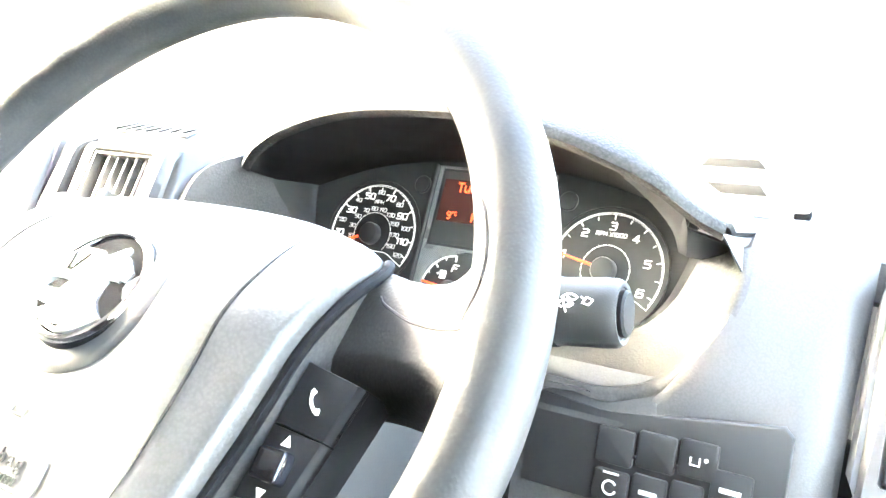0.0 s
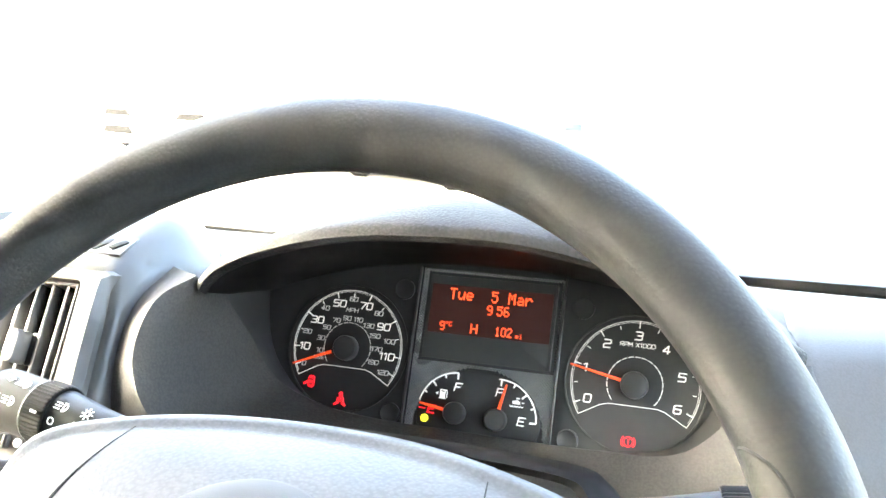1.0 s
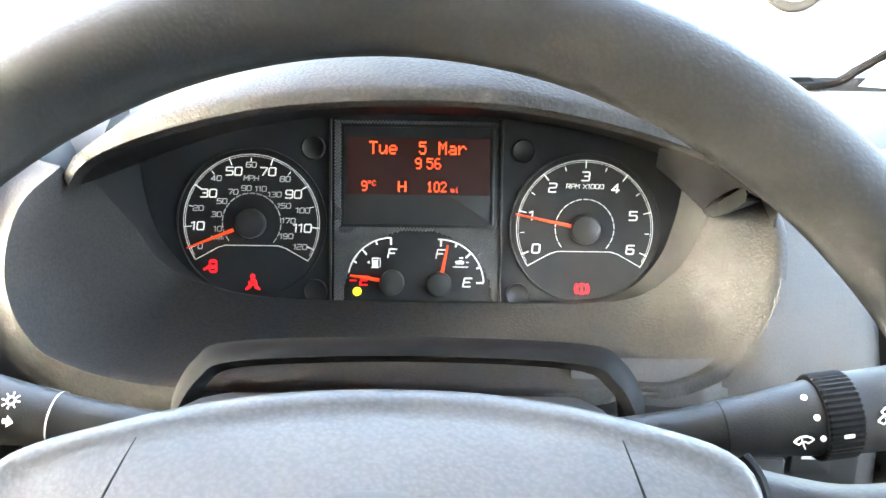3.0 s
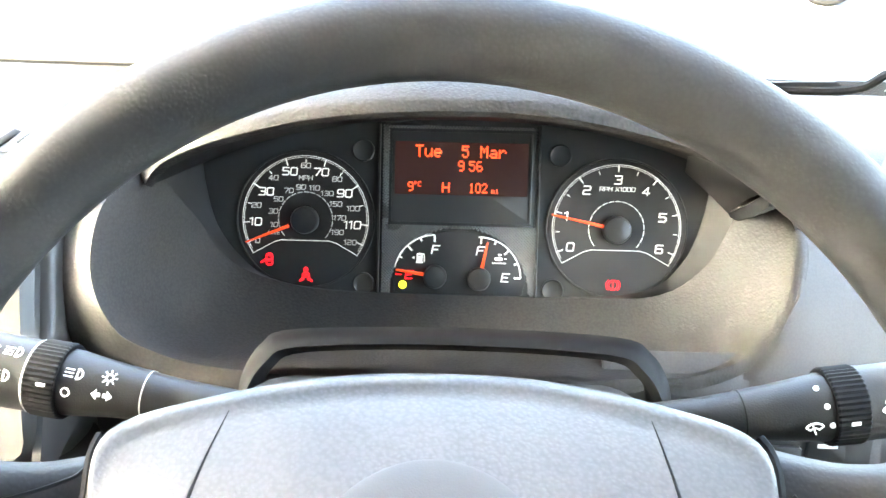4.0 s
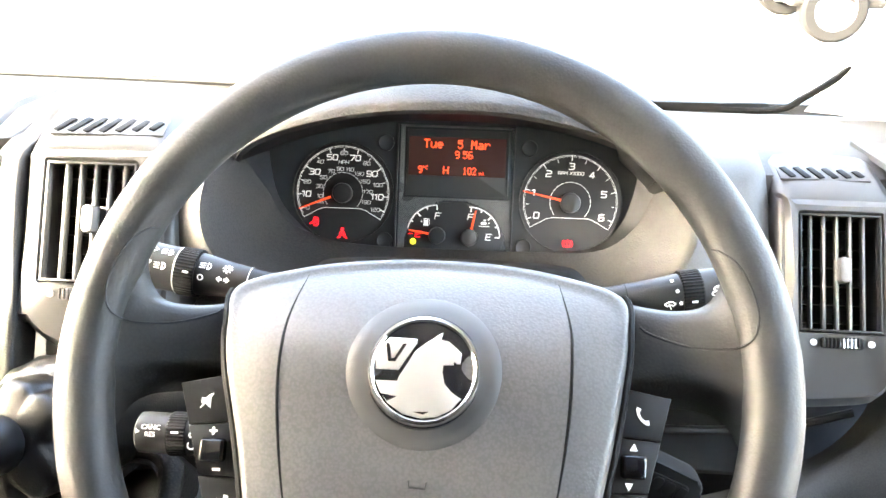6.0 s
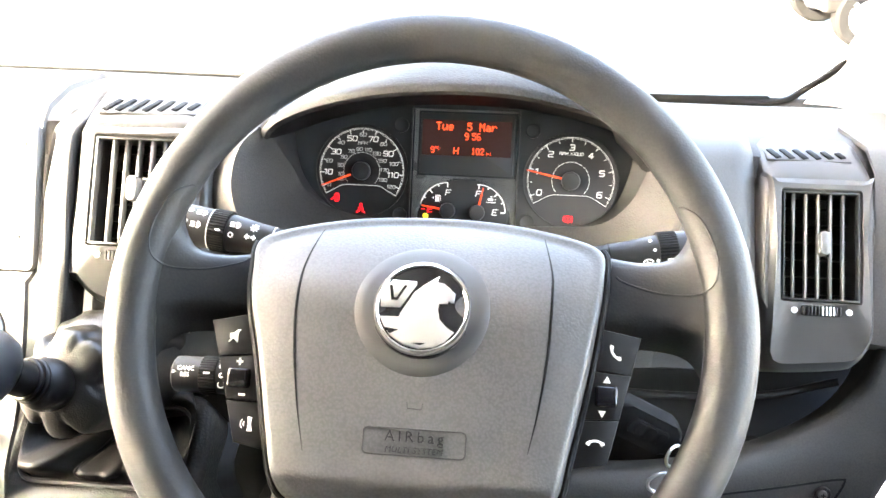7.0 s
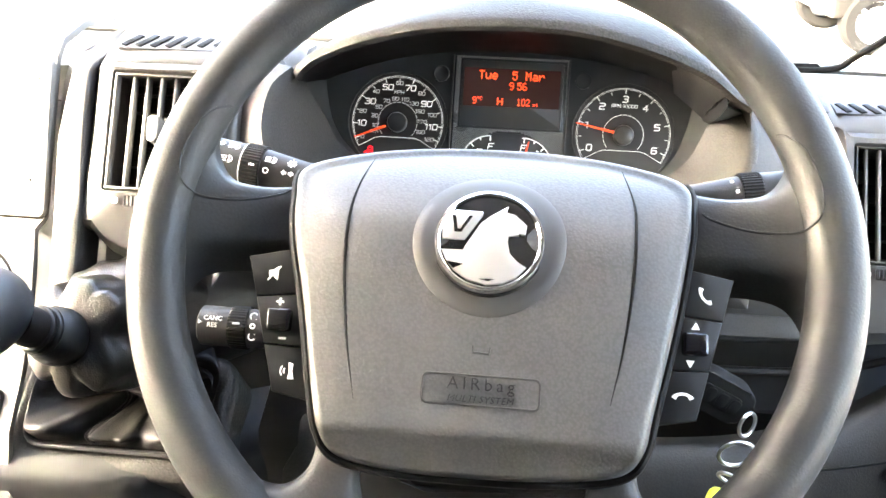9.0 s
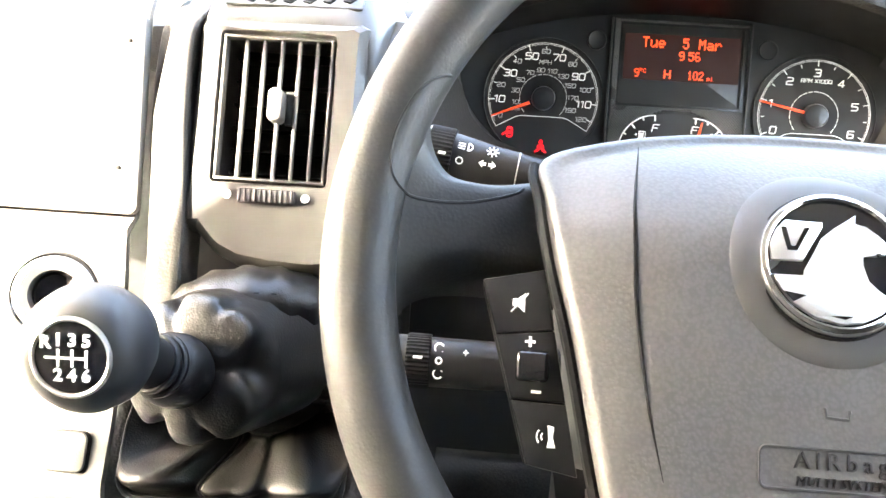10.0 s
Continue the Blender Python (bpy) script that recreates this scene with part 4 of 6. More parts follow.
part("skirt", bm, M_LEATHER_SHADED, gear, "folded leather skirt with a stitched seam", 85)
jm = min(range(kf), key=lambda j: abs(frame_line[j].x - gl((-0.291, 0, 0)).x) + (1 if frame_line[j].z > gl((0, 0, 1.262)).z else 0))
for dx in (-0.0016, 0.0016):
    bm = bmesh.new()
    tube(bm, [tuple(Vector(skirt[i][jm]) + Vector((dx, -0.0016, 0.0010))) for i in range(0, 19)], 0.0006, 6)
    part("stitching", bm, M_DARK, gear)
# neck and knob, turned about the lever's own axis
kn = Vector((-0.313, -0.289, 1.3935))
nk = Vector((-0.2955, -0.230, 1.349))
ax = (kn - nk).normalized()
KV = at(*gl(kn)) @ Vector((-0.028, 0.976, -0.2165)).to_track_quat("Y", "Z").to_matrix().to_4x4()
LV = at(*gl(kn)) @ (-ax).to_track_quat("Y", "Z").to_matrix().to_4x4()
bm = bmesh.new()
lathe(bm, [(0.0, 0.086), (0.0165, 0.084), (0.0195, 0.077), (0.0205, 0.069), (0.0195, 0.061), (0.0165, 0.056), (0.0150, 0.0550)], 36, LV)
part("collar", bm, M_BUTTON, gear, "black rubber collar")
for ry_, rr_ in ((0.0535, 0.0172), (0.0480, 0.0160)):
    bm = bmesh.new()
    lathe(bm, [(0.012, ry_ + 0.0022), (rr_ - 0.001, ry_ + 0.0022), (rr_, ry_ + 0.001), (rr_, ry_ - 0.001), (rr_ - 0.001, ry_ - 0.0022), (0.012, ry_ - 0.0022)], 36, LV)
    part("neck_ring", bm, M_BUTTON, gear)
bm = bmesh.new()
lathe(bm, [(0.0, 0.060), (0.0138, 0.058), (0.0135, 0.040), (0.0125, 0.030), (0.0, 0.028)], 30, LV)
part("neck", bm, M_DARK, gear)
bm = bmesh.new()
lathe(bm, [(0.0, 0.040), (0.0130, 0.038), (0.0165, 0.030), (0.0230, 0.020), (0.0275, 0.008), (0.0300, -0.004), (0.0290, -0.013), (0.0250, -0.0205), (0.0205, -0.0240), (0.0182, -0.0246), (0.0178, -0.0235), (0, -0.0235)], 48, KV)
knob = part("knob", bm, M_KNOB, gear, "smooth grey rounded knob")
bm = bmesh.new()
lathe(bm, [(0.0186, -0.0235), (0.0184, -0.0250), (0.0172, -0.0258), (0.0162, -0.0252), (0.0160, -0.0235)], 44, KV)
part("ring", bm, M_SILVER, knob)
bm = bmesh.new()
lathe(bm, [(0.0162, -0.0235), (0.0159, -0.0250), (0.010, -0.0258), (0, -0.0260)], 40, KV)
cap = part("cap", bm, M_GLOSS, knob, "black cap with the white shift pattern")
GP = KV @ at(0, -0.0262, 0) @ pose(0, 0, 0, 0, 0, 0)
for s, x, z in (("1", -0.0050, 0.0078), ("3", 0.0012, 0.0078), ("5", 0.0074, 0.0078), ("2", -0.0050, -0.0078), ("4", 0.0012, -0.0078), ("6", 0.0074, -0.0078), ("R", -0.0108, 0.0066)):
    words(s, 0.0078, GP @ at(x, 0, z), M_WHITE, knob, "numeral", 0.0004, bold=0.0002)
bm = bmesh.new()
for x in (-0.0050, 0.0012, 0.0074):
    box(bm, (x, 0, 0), (0.0010, 0.0006, 0.0078), 0, GP)
box(bm, (-0.0018, 0, 0), (0.0184, 0.0006, 0.0010), 0, GP)
part("shift_pattern", bm, M_WHITE, knob)

# lower console under the lever: dark panel, and a tray edge paled for sunlight
bm = bmesh.new()
rows = []
for x in np.linspace(-0.62, -0.185, 14):
    e = 1 / (1 + math.exp(-(x + 0.22) / 0.012))
    rows.append([(x, -0.165 + 0.05 * e, 1.262), (x, -0.212 + 0.06 * e, 1.243), (x, -0.224 + 0.07 * e, 1.236), (x, -0.226 + 0.08 * e, 1.222), (x, -0.215 + 0.08 * e, 1.20), (x, -0.20 + 0.08 * e, 1.0)])
loft(bm, rows, 0.005)
part("lower_panel", bm, M_DARK, con, "dark grained lower console", 60)
bm = bmesh.new()
rows = []
for x in np.linspace(-0.62, -0.225, 14):
    d = -0.020 * ((x + 0.40) / 0.2) ** 2 if x > -0.40 else 0
    rows.append([(x, -0.20, 1.185 + d), (x, -0.262, 1.192 + d), (x, -0.275, 1.190 + d), (x, -0.280, 1.176 + d), (x, -0.27, 1.15 + d), (x, -0.20, 1.10)])
loft(bm, rows, 0.004)
part("tray_edge", bm, M_CONSOLE_SUNLIT, con, "pale rounded tray edge", 60)


# ---- instrument cluster ----
clu = thing("instrument_cluster", CLUSTER, "lit instrument cluster with two round dials and a red display", "instrument cluster")
outline = [(p[0], p[1]) for p in smooth_loop([(-0.170, 0.050), (-0.160, 0.0151), (-0.146, -0.0036), (-0.1251, -0.0190), (-0.085, -0.0255), (0, -0.0275), (0.085, -0.0265), (0.1257, -0.0185), (0.146, 0.0012), (0.155, 0.0248), (0.160, 0.046), (0.135, 0.080), (0.066, 0.093), (0, 0.095), (-0.066, 0.093), (-0.12, 0.085), (-0.158, 0.070)], 4)]
bm = bmesh.new()
prism(bm, outline, 0.0, 0.012)
part("plate", bm, M_PLATE, clu, "matt black backing plate")


def pz(px, py, ox=699.0, oy=467.0):
    """Plan units of the dial drawing to metres on the plate."""
    return (px - ox) * K, (oy - py) * K


def ring_band(bm, cx, cz, r0, r1, a0, a1, y0, y1, n=48):
    a = [radians(a0 + (a1 - a0) * i / n) for i in range(n + 1)]
    poly = [(cx + r1 * math.cos(t), cz + r1 * math.sin(t)) for t in a] + [(cx + r0 * math.cos(t), cz + r0 * math.sin(t)) for t in reversed(a)]
    f = [bm.verts.new((p[0], y0, p[1])) for p in poly]
    k = len(f) // 2
    for i in range(k - 1):
        bm.faces.new((f[i], f[i + 1], f[2 * k - 2 - i], f[2 * k - 1 - i]))
    b = [bm.verts.new((p[0], y1, p[1])) for p in poly]
    for i in range(len(f)):
        j = (i + 1) % len(f)
        bm.faces.new((f[i], f[j], b[j], b[i]))
    return bm


# square-cut dial type: each sign is one or more strokes on a unit field
STROKES = {"0": ["0,.12 0,.88 .14,1 .86,1 1,.88 1,.12 .86,0 .14,0 0,.12"], "1": [".3,.86 .72,1 .72,0"], "2": ["0,1 .86,1 1,.88 1,.62 .86,.52 .14,.48 0,.36 0,0 1,0"],
           "3": ["0,1 .86,1 1,.88 1,.64 .86,.52 .3,.52", ".86,.52 1,.40 1,.12 .86,0 0,0"], "4": [".7,0 .7,1 0,.3 1,.3"], "5": ["1,1 0,1 0,.55 .86,.55 1,.43 1,.12 .86,0 0,0"],
           "6": ["1,1 .14,1 0,.88 0,.12 .14,0 .86,0 1,.12 1,.44 .86,.55 0,.55"], "7": ["0,1 1,1 1,.86 .4,0"], "8": [".14,.53 0,.64 0,.88 .14,1 .86,1 1,.88 1,.64 .86,.53 .14,.53 0,.42 0,.12 .14,0 .86,0 1,.12 1,.42 .86,.53"],
           "9": ["0,0 .86,0 1,.12 1,.88 .86,1 .14,1 0,.88 0,.56 .14,.45 1,.45"], "M": ["0,0 0,1 .5,.4 1,1 1,0"], "P": ["0,0 0,1 .86,1 1,.88 1,.56 .86,.44 0,.44"], "H": ["0,0 0,1", "1,0 1,1", "0,.5 1,.5"],
           "R": ["0,0 0,1 .86,1 1,.88 1,.58 .86,.46 0,.46", ".5,.46 1,0"], "X": ["0,0 1,1", "0,1 1,0"], "F": ["0,0 0,1 1,1", "0,.52 .8,.52"], "E": ["1,1 0,1 0,0 1,0", "0,.52 .8,.52"]}


def square_type(body, x, y, z, size, ink, parent, name="numeral", slant=0.10):
    """A short word in square-cut strokes, its middle at x, z; size is the height."""
    h, w, r = size * 0.72, size * 0.62, size * 0.058
    step = [(w + 3.2 * r) * (0.62 if ch in "1 " else 1.0) for ch in body]
    bm = bmesh.new()
    left = x - (sum(step) - 3.2 * r) / 2
    for ch, st in zip(body, step):
        for line in STROKES.get(ch, ()):
            pts = [tuple(float(v) for v in p.split(",")) for p in line.split()]
            pts = [(left + (a - (0.38 if ch == "1" else 0)) * w + slant * h * (b - 0.5), z + (b - 0.5) * h) for a, b in pts]
            for (xa, za), (xb, zb) in zip(pts, pts[1:]):
                ln, a = math.hypot(xb - xa, zb - za), math.degrees(math.atan2(zb - za, xb - xa))
                box(bm, (0, 0, 0), (ln + r * 1.1, 0.0003, 2 * r), 0, at((xa + xb) / 2, y, (za + zb) / 2) @ pose(0, 0, 0, 0, -a, 0))
        left += st
    return part(name, bm, ink, parent, "", 0)


def dial(cx, cz, label, red_from, needle, ticks_major, ticks_minor, numerals):
    bm = bmesh.new()
    lathe(bm, [(0.0448, 0.002), (0.0448, -0.0012), (0.0444, -0.0017), (0.0437, -0.0014), (0.0434, 0.0005)], 72, at(cx, 0, cz))
    d = part("dial_bezel", bm, M_SWITCH, clu, label)
    bm = bmesh.new()
    lathe(bm, [(0.0440, 0.002), (0.0440, -0.0008), (0, -0.0008)], 72, at(cx, 0, cz))
    part("dial_face", bm, M_FACE, d)
    y = -0.0011
    bm = bmesh.new()
    ring_band(bm, cx, cz, 0.04035, 0.04065, -34, 214, y, y + 0.0004, 72)
    ring_band(bm, cx, cz, 0.0394, 0.0396, -30, 210, y, y + 0.0004, 72)
    px = [(-0.0336, -0.0226), (-0.0200, -0.0150), (-0.0155, -0.0137), (0.0155, -0.0137), (0.0200, -0.0150), (0.0336, -0.0226)]
    for (xa, za), (xb, zb) in zip(px, px[1:]):
        ln = math.hypot(xb - xa, zb - za)
        box(bm, (0, 0, 0), (ln + 0.0004, 0.0004, 0.0004), 0, at(cx + (xa + xb) / 2, y, cz + (za + zb) / 2) @ pose(0, 0, 0, 0, -math.degrees(math.atan2(zb - za, xb - xa)), 0))
    part("scale_ring", bm, M_WHITE, d)
    for lst, ln, wd in ((ticks_major, 0.0044, 0.00062), (ticks_minor, 0.0024, 0.0005)):
        for a in lst:
            t = radians(a)
            r = 0.0395 - ln / 2 + (0.0008 if ln > 0.003 else -0.0012)
            bm = bmesh.new()
            box(bm, (0, 0, 0), (ln, 0.0004, wd), 0, at(cx + r * math.cos(t), y - 0.0001, cz + r * math.sin(t)) @ pose(0, 0, 0, 0, -a, 0))
            part("tick", bm, M_WHITE, d)
    bm = bmesh.new()
    for i in range(19):
        a = -42 + 264 * i / 19
        ring_band(bm, cx, cz, 0.0172, 0.0177, a, a + 264 / 19 * 0.80, y, y + 0.0004, 6)
    part("inner_ring", bm, M_GREYINK if red_from else M_WHITE, d)
    for s, x, z, size, ink in numerals:
        if s == "km/h":
            words(s, size * 0.94, at(x, y - 0.0001, z), ink, d, "lettering", 0.0002, shear=0.06)
        else:
            square_type(s, x, y - 0.0001, z, size, ink, d)
    bm = bmesh.new()
    lathe(bm, [(0.0088, 0.0), (0.0088, -0.0060), (0.0080, -0.0074), (0.0050, -0.0082), (0, -0.0085)], 40, at(cx, 0, cz - 0.0005))
    part("hub", bm, M_HUB, d)
    (xa, za), (xb, zb) = needle
    ln = math.hypot(xb - xa, zb - za)
    a = math.degrees(math.atan2(zb - za, xb - xa))
    bm = bmesh.new()
    prism(bm, [(0, 0.0011), (ln, 0.0005), (ln, -0.0005), (0, -0.0011)], -0.0054, -0.0042, 0.0003, at(xa, 0, za) @ pose(0, 0, 0, 0, -a, 0))
    part("needle", bm, M_NEEDLE, d, "orange-red pointer")
    return d


cx, cz = pz(398, 402)
num = []
for s, x, y, big in (("0", 305, 446, 0), ("10", 301, 409, 1), ("20", 302, 377, 0), ("30", 321, 350, 1), ("40", 335, 323, 0), ("50", 367, 310, 1), ("60", 398, 298, 0), ("70", 428, 310, 1), ("80", 459, 323, 0), ("90", 474, 350, 1), ("100", 491, 379, 0), ("110", 490, 411, 1), ("120", 486, 445, 0)):
    num.append((s, *pz(x, y), 0.0064 if big else 0.0041, M_WHITE if big else M_GREYINK))
for s, x, y in (("10", 337, 414), ("30", 335, 388), ("50", 345, 364), ("70", 365, 347), ("90", 389, 340), ("110", 415, 341), ("130", 440, 351), ("150", 457, 371), ("170", 465, 398), ("190", 461, 426), ("km/h", 336, 430)):
    num.append((s, *pz(x, y), 0.0040, M_GREYINK))
num.append(("MPH", *pz(398, 322), 0.0038, M_GREYINK))
dial(cx, cz, "speedometer dial marked in miles per hour", True, (pz(368, 415), pz(284, 449)), [203 - 1.883 * v for v in range(10, 121, 20)] + [203, -23], [203 - 1.883 * v for v in range(20, 111, 20)], num)
cx, cz = pz(999, 405)
num = [(s, *pz(x, y), 0.0070, M_WHITE) for s, x, y in (("0", 912, 442), ("1", 903, 383), ("2", 940, 332), ("3", 999, 311), ("4", 1053, 332), ("5", 1086, 381), ("6", 1082, 442))]
num.append(("RPM X1000", *pz(998, 329), 0.0034, M_WHITE))
dial(cx, cz, "engine speed dial marked zero to six", False, (pz(978, 401), pz(874, 380)), [203 - 37.67 * v for v in range(7)], [203 - 37.67 * (v + 0.5) for v in range(6)], num)

# middle section: woven plate, display, two small gauges
bm = bmesh.new()
x0, z0 = pz(546, 548)
x1, z1 = pz(851, 214)
prism(bm, [(x0, z0), (x1 - 0.001, z0), (x1, z1), (x0 + 0.0015, z1)], -0.0012, 0.004, 0.0006)
mid_plate = part("centre_plate", bm, M_PLATE, clu, "dark centre plate with a knurled border")
# its knurling: staggered low pyramids outside the display and the gauges
kv, kf_ = [], []
for row in range(-2, 110):
    for col in range(52):
        kx, kz = x0 + 0.0010 + col * 0.0020 + (0.0010 if row % 2 else 0), z0 + 0.0010 + row * 0.0010
        u_, v_ = kx / K + 699.0, 467.0 - kz / K
        if not (x0 + 0.0005 < kx < x1 - 0.0008 and z0 + 0.0006 < kz < z1 - 0.0005) or (560 < u_ < 840 and 223 < v_ < 406) or (565 < u_ < 834 and v_ < 545 and v_ > 413 and ((u_ - 699) / 135) ** 2 + ((v_ - 541) / 130) ** 2 < 1):
            continue
        k0 = len(kv)
        kv += [(kx - 0.00088, -0.0013, kz), (kx, -0.0013, kz - 0.00088), (kx + 0.00088, -0.0013, kz), (kx, -0.0013, kz + 0.00088), (kx, -0.0026, kz)]
        kf_ += [(k0 + i, k0 + (i + 1) % 4, k0 + 4) for i in range(4)]
me = bpy.data.meshes.new("knurling")
me.from_pydata(kv, [], kf_)
me.materials.append(M_WEAVE)
knurl = new("knurling", me)
knurl.parent = mid_plate
knurl["kind"] = "stuff"
for xx in (541, 848):
    bm = bmesh.new()
    x, _ = pz(xx, 0)
    box(bm, (x, -0.001, (z0 + z1) / 2), (0.0012, 0.005, z1 - z0), 0.0004)
    part("edge_strip", bm, M_SMOOTH, mid_plate)
bm = bmesh.new()
x0, z0 = pz(565, 401)
x1, z1 = pz(835, 228)
prism(bm, round_rect((x0 + x1) / 2, (z0 + z1) / 2, x1 - x0, z1 - z0, 0.0008), -0.0016, 0.002, 0.0003)
disp = part("display", bm, M_LCDLOW, clu, "dark display with red lettering")
bm = bmesh.new()
xa, za = pz(571, 348)
xb, zb = pz(826, 247)
box(bm, ((xa + xb) / 2, -0.0018, (za + zb) / 2), (xb - xa, 0.0006, zb - za))
part("screen", bm, M_LCD, disp)
# pale strip stands in for the highlight on the display's edge
bm = bmesh.new()
x, _ = pz(832, 0)
box(bm, (x, -0.0022, (z0 + z1) / 2), (0.0011, 0.0016, z1 - z0 - 0.001), 0.0002)
part("edge_highlight", bm, M_SMOOTH, disp)


FONT5 = {"T": "11111 00100 00100 00100 00100 00100 00100", "u": "00000 00000 10001 10001 10001 10011 01101", "e": "00000 00000 01110 10001 11111 10000 01110", "5": "11111 10000 11110 00001 00001 10001 01110", "M": "10001 11011 10101 10101 10001 10001 10001", "a": "00000 00000 01110 00001 01111 10001 01111", "r": "00000 00000 10110 11001 10000 10000 10000", "9": "01110 10001 10001 01111 00001 00001 01110", "6": "01110 10000 10000 11110 10001 10001 01110", ":": "00000 00100 00000 00000 00100 00000 00000", "H": "10001 10001 10001 11111 10001 10001 10001", "1": "00100 01100 00100 00100 00100 00100 01110", "0": "01110 10001 10001 10001 10001 10001 01110", "2": "01110 10001 00001 00010 00100 01000 11111", "m": "00000 00000 11010 10101 10101 10101 10101", "i": "00100 00000 01100 00100 00100 00100 01110", "o": "01100 10010 10010 01100 00000 00000 00000", "C": "01110 10001 10000 10000 10000 10001 01110"}


def dots(body, xl, xr, yt, yb, name="lettering"):
    """Dot-matrix lettering fitted between two sides and two heights of the drawing."""
    bm = bmesh.new()
    k = len(body)
    w = (xr - xl) / (k * 6 - 1)
    h = (yb - yt) / 7
    for i, ch in enumerate(body):
        if ch == " ":
            continue
        for r, line in enumerate(FONT5[ch].split()):
            for c, on in enumerate(line):
                if on == "1":
                    x, z = pz(xl + (i * 6 + c + 0.5) * w, yt + (r + 0.5) * h)
                    box(bm, (x, -0.0022, z), (w * K * 1.04, 0.0003, h * K * 1.04))
    return part(name, bm, M_LCDTXT, disp, "", 0)


dots("Tue", 610, 660, 253, 276)
dots("5", 699, 712, 253, 276)
dots("Mar", 734, 784, 253, 276)
dots("9", 692, 704, 282, 302)
dots("56", 713, 739, 282, 302)
dots("9", 596, 607, 324, 342)
dots("oC", 608, 622, 323, 333)
dots("H", 662, 677, 324, 343)
dots("102", 714, 749, 324, 343)
dots("mi", 757, 771, 334, 343)

# small gauges on a half-round black field
bm = bmesh.new()
field = [pz(*p) for p in ((574, 537), (571, 515), (577, 482), (596, 450), (628, 428), (665, 418), (700, 416), (738, 419), (772, 430), (803, 454), (822, 484), (828, 512), (822, 538), (815, 541), (584, 541))]
prism(bm, field, -0.0022, 0.0, 0.0006)
gz = part("gauge_field", bm, M_FACE, clu, "black field of the fuel and fluid gauges")
yy = -0.0026
for (hx, hy), (a0, a1), tip, base in (((653, 506), (92, 168), (578, 494), (632, 502)), ((738, 508), (2, 92), (753, 437), (743, 487))):
    cx, cz = pz(hx, hy)
    bm = bmesh.new()
    ring_band(bm, cx, cz, 79 * K, 81.5 * K, a0, a1, yy, yy + 0.0004, 30)
    if hx < 700:
        a_list = (92, 112, 133, 152)
    else:
        a_list = (2, 23, 45, 67, 88)
    part("gauge_arc", bm, M_WHITE, gz)
    for i, a in enumerate(a_list):
        t = radians(a)
        ln = 0.0042 if i in (0, 2, 4) else 0.0024
        r = 80 * K - ln / 2
        bm = bmesh.new()
        box(bm, (0, 0, 0), (ln, 0.0004, 0.0011), 0, at(cx + r * math.cos(t), yy - 0.0001, cz + r * math.sin(t)) @ pose(0, 0, 0, 0, -a, 0))
        part("tick", bm, M_WHITE, gz)
    bm = bmesh.new()
    lathe(bm, [(0.0074, 0.0), (0.0074, -0.0075), (0.0066, -0.0088), (0.004, -0.0095), (0, -0.0097)], 36, at(cx, 0, cz))
    part("hub", bm, M_HUB, gz)
    (xa, za), (xb, zb) = pz(*base), pz(*tip)
    ln, a = math.hypot(xb - xa, zb - za), math.degrees(math.atan2(zb - za, xb - xa))
    bm = bmesh.new()
    prism(bm, [(0, 0.0011), (ln, 0.0006), (ln, -0.0006), (0, -0.0011)], -0.0062, -0.0048, 0.0003, at(xa, 0, za) @ pose(0, 0, 0, 0, -a, 0))
    part("needle", bm, M_NEEDLE, gz, "orange-red pointer")
for s, p, ink in (("F", (653, 454), M_WHITE), ("F", (740, 454), M_WHITE), ("E", (789, 505), M_WHITE), ("E", (603, 504), M_RED)):
    square_type(s, pz(*p)[0], yy - 0.0001, pz(*p)[1], 0.0070, ink, gz, "letter", 0.2)
bm = bmesh.new()
x, z = pz(582, 504)
box(bm, (x, yy, z), (0.004, 0.0004, 0.0007))
part("tick", bm, M_RED, gz)
# fuel pump and fluid symbols
bm = bmesh.new()
x, z = pz(622, 470)
for cxx, czz, w_, h_ in ((0, 0.0006, 0.0036, 0.0010), (0, -0.0014, 0.0036, 0.0030), (0, 0.0022, 0.0036, 0.0008), (-0.0016, 0.0012, 0.0006, 0.0026), (0.0016, 0.0012, 0.0006, 0.0026), (0, -0.0032, 0.0046, 0.0008), (0.0030, -0.0005, 0.0005, 0.0044), (0.0024, 0.0022, 0.0014, 0.0005)):
    box(bm, (x + cxx, yy, z + czz), (w_, 0.0004, h_))
prism(bm, [(x - 0.0032, z + 0.0008), (x - 0.0032, z - 0.0012), (x - 0.0050, z - 0.0002)], yy - 0.0002, yy + 0.0002)
part("fuel_symbol", bm, M_WHITE, gz)
bm = bmesh.new()
x, z = pz(776, 468)
prism(bm, [(x - 0.0032, z + 0.0004), (x + 0.0006, z + 0.0012), (x + 0.0024, z), (x + 0.0018, z - 0.0014), (x - 0.0026, z - 0.0014)], yy - 0.0002, yy + 0.0002)
box(bm, (x + 0.0004, yy, z + 0.0024), (0.0022, 0.0004, 0.0008))
box(bm, (x + 0.0040, yy, z - 0.0002), (0.0016, 0.0004, 0.0006))
tube(bm, [(x - 0.0045 + 0.0009 * i, yy, z - 0.0030 + 0.0004 * (-1) ** i) for i in range(11)], 0.0003, 6)
part("fluid_symbol", bm, M_WHITE, gz)
bm = bmesh.new()
x, z = pz(590, 524)
lathe(bm, [(0.0026, 0.001), (0.0026, -0.0006), (0, -0.0009)], 24, at(x, yy, z))
part("warning_lamp", bm, M_YELLOW, gz, "lit yellow warning lamp")

# red warning lamps
bm = bmesh.new()
x, z = pz(328, 482)
